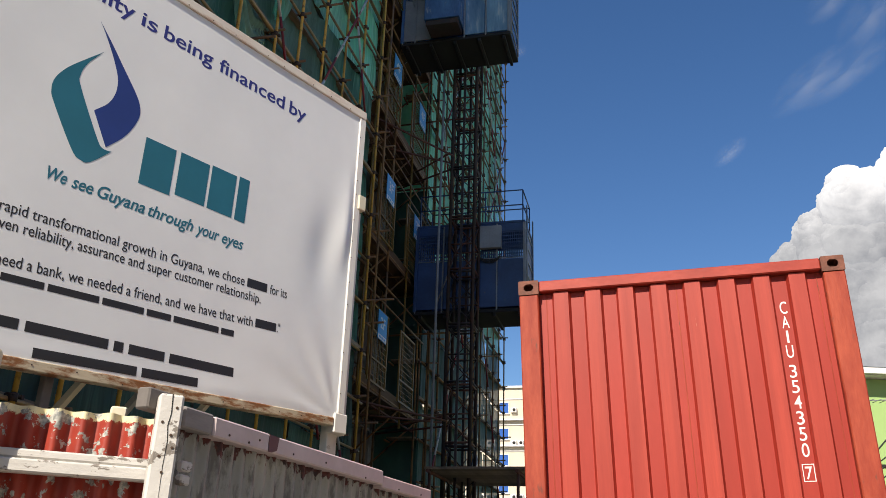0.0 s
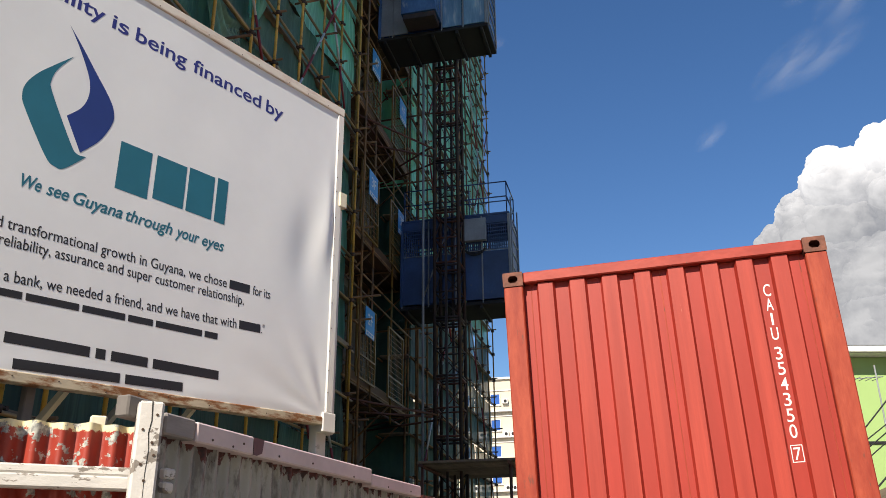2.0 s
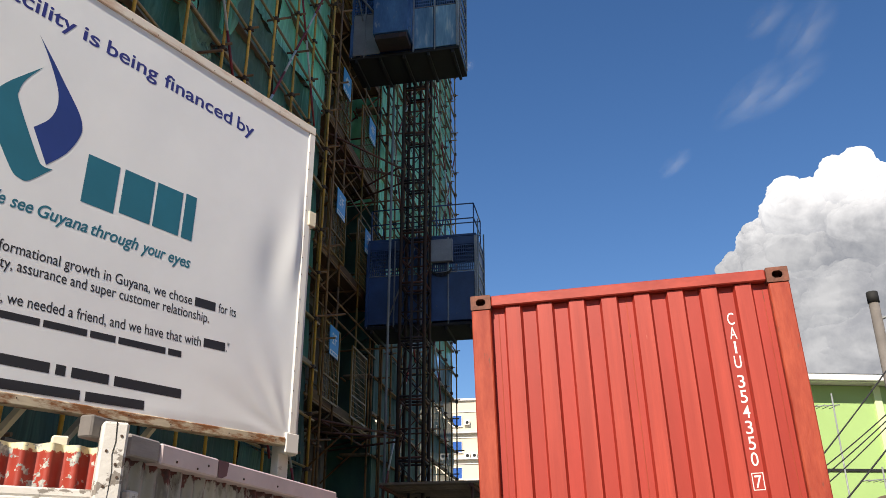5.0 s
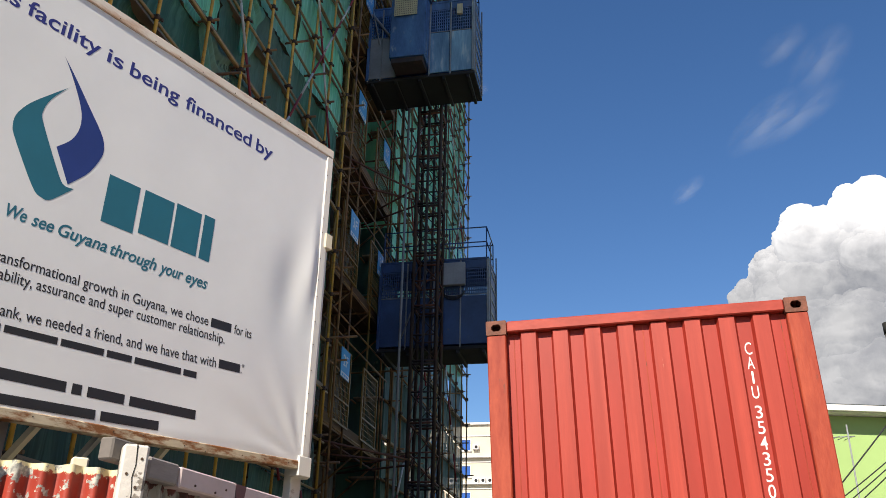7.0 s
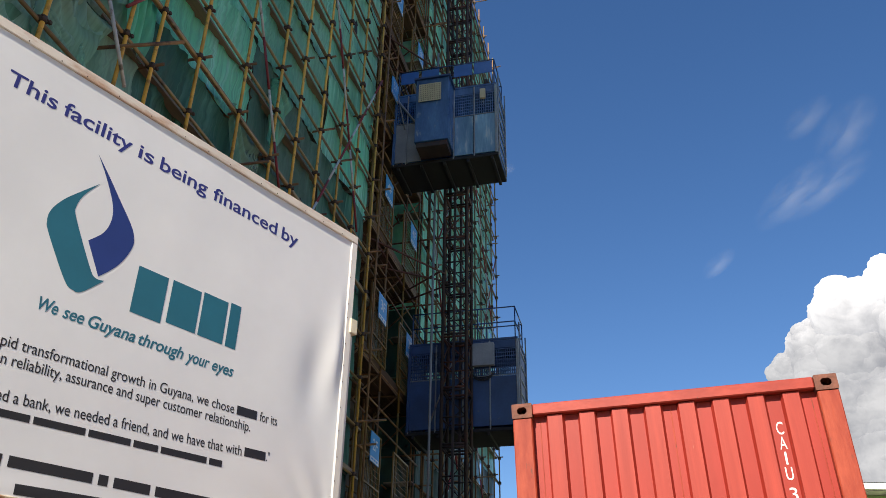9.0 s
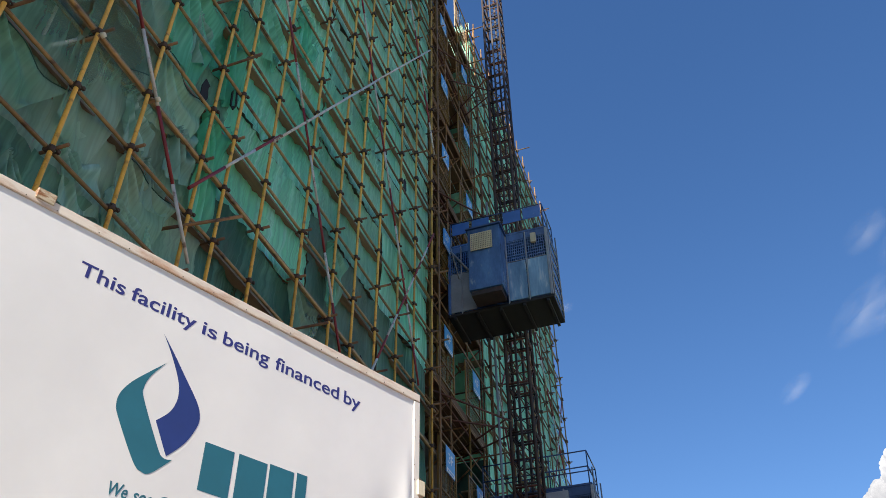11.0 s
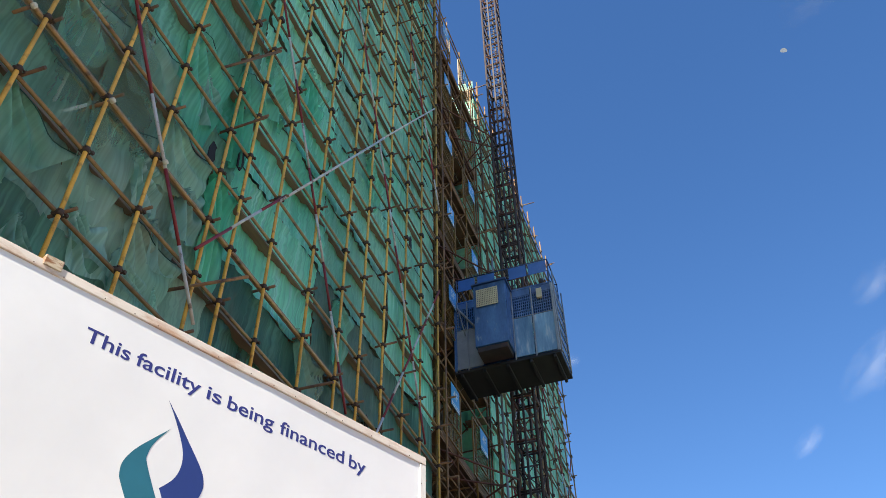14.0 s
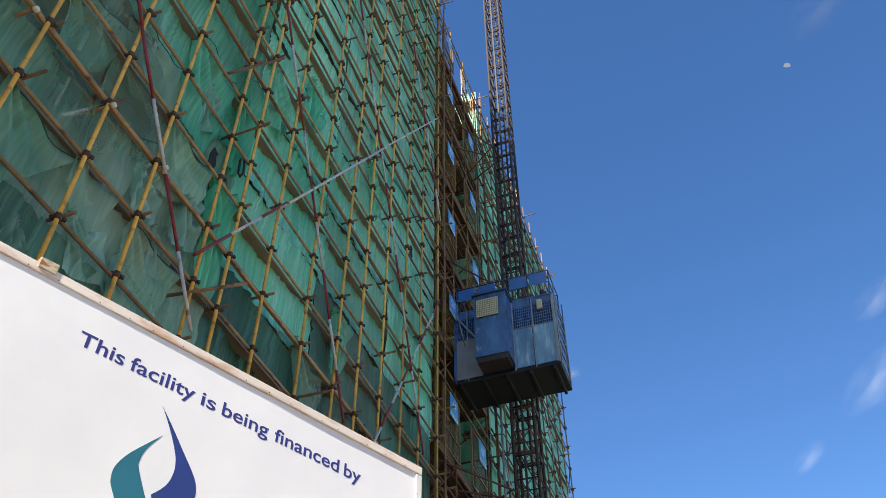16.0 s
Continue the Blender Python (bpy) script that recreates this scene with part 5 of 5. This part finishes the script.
# ---- far buildings ----
white = thing("apartment_building", "cream rendered building with blue windows", "building", m=Matrix.Translation((104, 0, 0)))
bm = bmesh.new()
box(bm, 0.3, 16, 2, 34, 0, 25.5)
part("wall", bm, M["cream_wall"], white)
bm = bmesh.new()
box(bm, 0.0, 16.2, 1.8, 34.2, 25.5, 25.75)
part("cornice", bm, M["white_plaster"], white)
for z in (12.7, 15.9, 19.1, 22.3):
    bm = bmesh.new()
    box(bm, 0.2, 0.298, 2, 34, z + 1.75, z + 1.85)
    part("string_course", bm, M["white_plaster"], white)
    for k in range(8):
        y = 17.75 + 3.9 * (k - 3)
        bm = bmesh.new()
        box(bm, 0.12, 0.298, y - 0.1, y + 1.35, z - 0.1, z - 0.004)
        w = part("window", bm, M["white_plaster"], white)
        bm = bmesh.new()
        lattice(bm, [y, y + 0.07, y + 1.18, y + 1.25], [z, z + 0.07, z + 1.33, z + 1.4], lambda u, v: (0.25, u, v), 0.05)
        part("frame", bm, M["white_plaster"], w)
        bm = bmesh.new()
        box(bm, 0.26, 0.296, y + 0.07, y + 1.18, z + 0.07, z + 1.33)
        part("pane", bm, M["glass"], w)
        for i in range(3 if z < 22 else 1):
            ac = thing("air_conditioner", "white air-conditioner box on the cream wall", "air conditioner",
                       m=Matrix.Translation((103.84, y - 1.0 - 0.85 * i, z - (0.75 if z < 22 else -0.1))), group="air conditioners")
            bm = bmesh.new()
            box(bm, 0, 0.46, 0, 0.72, 0, 0.55)
            part("casing", bevelled(bm, 0.02), M["white_plaster"], ac)
            bm = bmesh.new()
            tube(bm, (-0.02, 0.3, 0.28), (-0.002, 0.3, 0.28), 0.2, 12)
            part("fan", bm, M["black"], ac)
    bm = bmesh.new()
    box(bm, -0.25, 0.298, 3.0, 33, z - 0.9, z - 0.77)
    part("ledge", bm, M["white_plaster"], white)

green = thing("green_building", "lime green rendered building with a teal roof", "building", m=pose(25.07, -5.91, 0.15, 0, 0, -75.1))
bm = bmesh.new()
box(bm, -2.2, 16, 0.5, 12, -0.15, 7.3)
part("wall", bm, M["lime_wall"], green)
bm = bmesh.new()
box(bm, -2.5, 16.3, -0.1, 0.02, 7.32, 7.5)
part("fascia", bm, M["white_paint"], green)
bm = bmesh.new()
box(bm, -2.5, 16.3, 0.05, 12.3, 7.31, 7.4)
part("soffit", bm, M["white_paint"], green)
bm = bmesh.new()
prism(bm, [(0.0, 7.5), (12.6, 7.5), (6.3, 9.1)], -2.6, 16.4)
bmesh.ops.rotate(bm, verts=bm.verts[:], cent=(0, 0, 0), matrix=Matrix.Rotation(radians(90), 3, "Z"))
bmesh.ops.scale(bm, verts=bm.verts[:], vec=(-1, 1, 1))
bmesh.ops.translate(bm, verts=bm.verts[:], vec=(0, -0.12, 0))
part("roof", bm, M["teal_roof"], green)
for x in (2.0, 6.4, 10.8):
    bm = bmesh.new()
    box(bm, x, x + 0.22, 0.42, 0.497, -0.15, 7.3)
    part("pilaster", bm, M["lime_light"], green)
bm = bmesh.new()
box(bm, -2.2, 16, 0.46, 0.498, 4.85, 4.92)
part("string_course", bm, M["cable"], green)

house = thing("small_house", "low house with a maroon sheet roof", "house", m=pose(19.6, -5.6, 0, 0, 0, -75))
bm = bmesh.new()
box(bm, 0.6, 6, 0, 5, 0, 3.0)
part("wall", bm, M["white_plaster"], house)
bm = bmesh.new()
prism(bm, [(0.2, 3.1), (6.6, 3.1), (3.2, 4.3)], -0.4, 5.4)
part("roof", bm, M["maroon_roof"], house)
bm = bmesh.new()
box(bm, 0.1, 6.7, -0.5, -0.42, 2.98, 3.1)
part("fascia", bm, M["white_paint"], house)
for x, h in ((-0.35, 5.9), (0.5, 4.3)):
    a = thing("aerial", "thin grey television aerial mast", "aerial", m=pose(19.5, -5.5, 0, 0, 0, -75) @ Matrix.Translation((x, 0.4, 0)), group="aerials")
    bm = bmesh.new()
    tube(bm, (0, 0, 0), (0, 0, h), 0.02, 6)
    part("pole", bm, M["grey_steel"], a)
    bm = bmesh.new()
    tube(bm, (-0.5, 0, h - 0.3), (0.15, 0, h - 0.25), 0.012, 5)
    for i in range(4):
        tube(bm, (-0.45 + 0.15 * i, -0.2, h - 0.3), (-0.45 + 0.15 * i, 0.2, h - 0.3), 0.008, 5)
    part("boom", bm, M["grey_steel"], a)

PX, PY = 15.02, -4.85
pole = thing("utility_pole", "weathered timber utility pole with a lamp and cable coil", "utility pole", m=Matrix.Translation((PX, PY, 0)))
bm = bmesh.new()
tube(bm, (0, 0, 0), (0, 0, 6.5), 0.11, 10, 0.085)
part("shaft", bm, M["timber_grey"], pole)
bm = bmesh.new()
tube(bm, (0, 0, 6.42), (0, 0, 6.62), 0.098, 10)
part("cap", bm, M["black"], pole)
lamp = thing("street_lamp", "grey street lamp with an amber bowl", "street lamp", m=Matrix.Translation((PX - 0.05, PY - 0.42, 6.0)))
bm = bmesh.new()
tube(bm, (0, 0, 0.1), (0, 0, 0.32), 0.14, 12, 0.06)
tube(bm, (0, 0, 0.32), (0, 0, 0.42), 0.05, 8)
part("housing", bm, M["galv"], lamp)
bm = bmesh.new()
tube(bm, (0, 0, -0.12), (0, 0, 0.1), 0.1, 12, 0.16)
part("bowl", bm, M["lamp_amber"], lamp, "amber glass bowl")
bm = bmesh.new()
tube(bm, (0, 0, 0.25), (0.05, 0.42, 0.1), 0.025, 6)
tube(bm, (0, 0, 0.25), (0.1, -0.6, 0.2), 0.025, 6)
part("arm", bm, M["grey_steel"], lamp)
pole2 = thing("utility_pole", "second timber utility pole beside the lamp", "utility pole", m=Matrix.Translation((PX + 0.6, PY - 0.75, 0)))
bm = bmesh.new()
tube(bm, (0, 0, 0), (0, 0, 7.2), 0.12, 10, 0.10)
part("shaft", bm, M["timber_grey"], pole2)
coil = thing("cable_coil", "coil of black cable hung on the pole", "cable coil", m=Matrix.Translation((PX - 0.2, PY - 0.22, 4.15)))
for k in range(4):
    bm = bmesh.new()
    rope(bm, [(0.02 * k, (0.22 + 0.02 * k) * math.cos(a), (0.42 + 0.02 * k) * math.sin(a)) for a in (i * math.pi / 10 for i in range(21))], 0.018, 5)
    part("loop", bm, M["cable"], coil)
for z0, end, sag, r in ((5.25, (13.4, -2.2, 2.55), 0.05, 0.012), (4.6, (13.4, -2.2, 2.75), 0.06, 0.010), (4.52, (13.4, -2.2, 2.6), 0.06, 0.010), (4.45, (13.4, -2.2, 2.45), 0.08, 0.010),
                        (4.2, (13.4, -2.2, 1.75), 0.05, 0.014)):
    c = bmesh.new()
    a, b = Vector((PX - 0.16, PY, z0)), Vector(end)
    rope(c, [a.lerp(b, i / 14) - Vector((0, 0, sag * 4 * (i / 14) * (1 - i / 14))) for i in range(15)], r, 6)
    solid("overhead_cable", c, M["cable"], "black overhead cable running from the utility pole", "cable", group="overhead cables")

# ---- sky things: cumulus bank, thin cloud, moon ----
# The bank's underside shade is painted by height; emission brightens the rest.
cloud_mat, cnt, cb = shader("cumulus_painted_shade")
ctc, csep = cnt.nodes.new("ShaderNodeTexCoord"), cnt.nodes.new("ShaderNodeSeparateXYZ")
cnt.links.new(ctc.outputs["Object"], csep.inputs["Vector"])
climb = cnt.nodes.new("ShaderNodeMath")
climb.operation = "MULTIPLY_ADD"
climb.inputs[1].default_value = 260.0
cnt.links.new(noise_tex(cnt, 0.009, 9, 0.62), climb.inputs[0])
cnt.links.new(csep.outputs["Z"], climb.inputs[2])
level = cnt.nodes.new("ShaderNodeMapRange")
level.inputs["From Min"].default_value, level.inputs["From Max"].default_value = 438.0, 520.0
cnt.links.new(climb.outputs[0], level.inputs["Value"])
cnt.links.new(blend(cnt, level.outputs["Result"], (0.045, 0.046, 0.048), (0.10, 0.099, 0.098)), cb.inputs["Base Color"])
shade_grey = blend(cnt, ramp(cnt, noise_tex(cnt, 0.022, 8, 0.6), 0.36, 0.64), (0.21, 0.222, 0.25), (0.36, 0.37, 0.39))
cnt.links.new(blend(cnt, level.outputs["Result"], shade_grey, (0.64, 0.65, 0.675)), cb.inputs["Emission Color"])
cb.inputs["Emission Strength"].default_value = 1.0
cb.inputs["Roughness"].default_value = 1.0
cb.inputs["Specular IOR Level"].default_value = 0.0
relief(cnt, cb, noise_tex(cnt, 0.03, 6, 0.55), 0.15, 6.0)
EYE = Vector((-0.28, -0.12, 1.45))


def billow(p, octaves):
    """Rounded lumps on lumps."""
    total, gain, scale = 0.0, 1.0, 1.0
    for _ in range(octaves):
        total += gain * (1 - 2 * abs(noise.noise(p * scale)))
        gain, scale = gain * 0.58, scale * 2.1
    return total


def cumulus(name, label, puffs, far, material, small, seed):
    """Large lumps with many smaller ones grown out of their upper sides."""
    rnd = random.Random(seed)
    bm = bmesh.new()

    def lump(c, wide, tall, fine, depth):
        shift = Vector((rnd.uniform(0, 50), rnd.uniform(0, 50), rnd.uniform(0, 50)))
        for v in bmesh.ops.create_icosphere(bm, subdivisions=fine, radius=1.0)["verts"]:
            d = v.co.copy()
            grow = 1 + depth * billow(d * 1.7 + shift, 6 if fine > 4 else 4)
            v.co = c + Vector((d.x * wide, d.y * wide, d.z * tall)) * grow

    for k, (way, wide, tall) in enumerate(puffs):
        c = EYE + Vector(way).normalized() * far + Vector((12.0 * k % 37, 0, 0))
        lump(c, wide, tall, 5, 0.10)
        for _ in range(small):
            a, e = rnd.uniform(0, 2 * math.pi), rnd.uniform(-0.35, 1.3)
            d = Vector((-abs(math.cos(a)) * math.cos(e) * 0.8, math.sin(a) * math.cos(e), math.sin(e)))
            s = rnd.uniform(0.22, 0.5)
            lump(c + Vector((d.x * wide, d.y * wide, d.z * tall)) * 0.88, wide * s, tall * s * 1.1, 4, 0.12)
    for f in bm.faces:
        f.smooth = True
    return solid(name, bm, material, label, "cloud", kind="stuff")


cumulus("cumulus_cloud", "tall white cumulus bank with its underside shade painted grey", [
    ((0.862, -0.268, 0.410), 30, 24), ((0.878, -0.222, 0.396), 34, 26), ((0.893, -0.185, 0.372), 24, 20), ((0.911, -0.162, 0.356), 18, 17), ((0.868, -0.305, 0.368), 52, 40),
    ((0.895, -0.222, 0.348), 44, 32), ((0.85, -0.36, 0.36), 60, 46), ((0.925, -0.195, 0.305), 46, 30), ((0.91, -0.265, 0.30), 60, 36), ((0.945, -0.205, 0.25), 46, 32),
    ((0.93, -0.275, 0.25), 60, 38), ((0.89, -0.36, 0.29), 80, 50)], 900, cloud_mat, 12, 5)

wisp_mat, wnt, wb = shader("thin_cloud")
wb.inputs["Base Color"].default_value = (0.9, 0.92, 0.95, 1)
wb.inputs["Roughness"].default_value = 1.0
wb.inputs["Specular IOR Level"].default_value = 0.0
wtc = wnt.nodes.new("ShaderNodeTexCoord")
wmap = wnt.nodes.new("ShaderNodeMapping")
wmap.inputs["Location"].default_value = (-1, -1, 0)
wmap.inputs["Scale"].default_value = (2, 2, 0)
grad = wnt.nodes.new("ShaderNodeTexGradient")
grad.gradient_type = "SPHERICAL"
wnt.links.new(wtc.outputs["Generated"], wmap.inputs["Vector"])
wnt.links.new(wmap.outputs["Vector"], grad.inputs["Vector"])
mul = wnt.nodes.new("ShaderNodeMath")
mul.operation = "MULTIPLY"
wnt.links.new(grad.outputs["Fac"], mul.inputs[0])
wnt.links.new(ramp(wnt, noise_tex(wnt, 0.022, 8, 0.65, (0.5, 1.6, 1)), 0.38, 0.72), mul.inputs[1])
half = wnt.nodes.new("ShaderNodeMath")
half.operation = "MULTIPLY"
half.inputs[1].default_value = 0.20
wnt.links.new(mul.outputs[0], half.inputs[0])
wmix, wclear = wnt.nodes.new("ShaderNodeMixShader"), wnt.nodes.new("ShaderNodeBsdfTransparent")
wnt.links.new(half.outputs[0], wmix.inputs["Fac"])
wnt.links.new(wclear.outputs[0], wmix.inputs[1])
wnt.links.new(wb.outputs["BSDF"], wmix.inputs[2])
wnt.links.new(wmix.outputs[0], wnt.nodes["Material Output"].inputs["Surface"])
for way, w, h, turn in (((0.8814, -0.0961, 0.4625), 60, 26, 35), ((0.83, -0.212, 0.5158), 150, 46, 25), ((0.7943, -0.2358, 0.56), 110, 60, 40), ((0.807, 0.1289, 0.5765), 26, 22, 0),
                        ((0.8368, -0.178, 0.515), 130, 50, 35), ((0.79, -0.2, 0.58), 80, 40, 30), ((0.565, -0.217, 0.796), 130, 60, 15), ((0.60, -0.33, 0.73), 160, 70, 30)):
    bm = bmesh.new()
    bmesh.ops.create_grid(bm, x_segments=2, y_segments=2, size=0.5)
    bmesh.ops.scale(bm, verts=bm.verts[:], vec=(w, h, 1))
    place = EYE + Vector(way) * 1250
    solid("cirrus_cloud", bm, wisp_mat, "thin torn white cloud wisp", "cloud", m=look(place, EYE) @ pose(0, 0, 0, 0, 0, -turn), group="thin clouds", kind="stuff")

moon_mat, mnt, mb = shader("pale_moon")
mb.inputs["Base Color"].default_value = (0.30, 0.36, 0.45, 1)
mb.inputs["Emission Color"].default_value = (0.55, 0.6, 0.68, 1)
mb.inputs["Emission Strength"].default_value = 0.15
mb.inputs["Roughness"].default_value = 1.0
mb.inputs["Specular IOR Level"].default_value = 0.0
bm = bmesh.new()
ring = [bm.verts.new((math.cos(a) * 9, math.sin(a) * 9, 0)) for a in (i * math.pi / 12 for i in range(13))]
ring += [bm.verts.new((math.cos(a) * 9, -math.sin(a) * 3, 0)) for a in (math.pi - i * math.pi / 12 for i in range(1, 12))]
face = bm.faces.new(ring)
bm.normal_update()
bmesh.ops.solidify(bm, geom=[face], thickness=0.5)
place = EYE + Vector((0.6131, -0.1731, 0.7708)) * 2500
solid("moon", bm, moon_mat, "pale gibbous daytime moon", "moon", m=look(place, EYE) @ pose(0, 0, 0, 0, 0, 25))
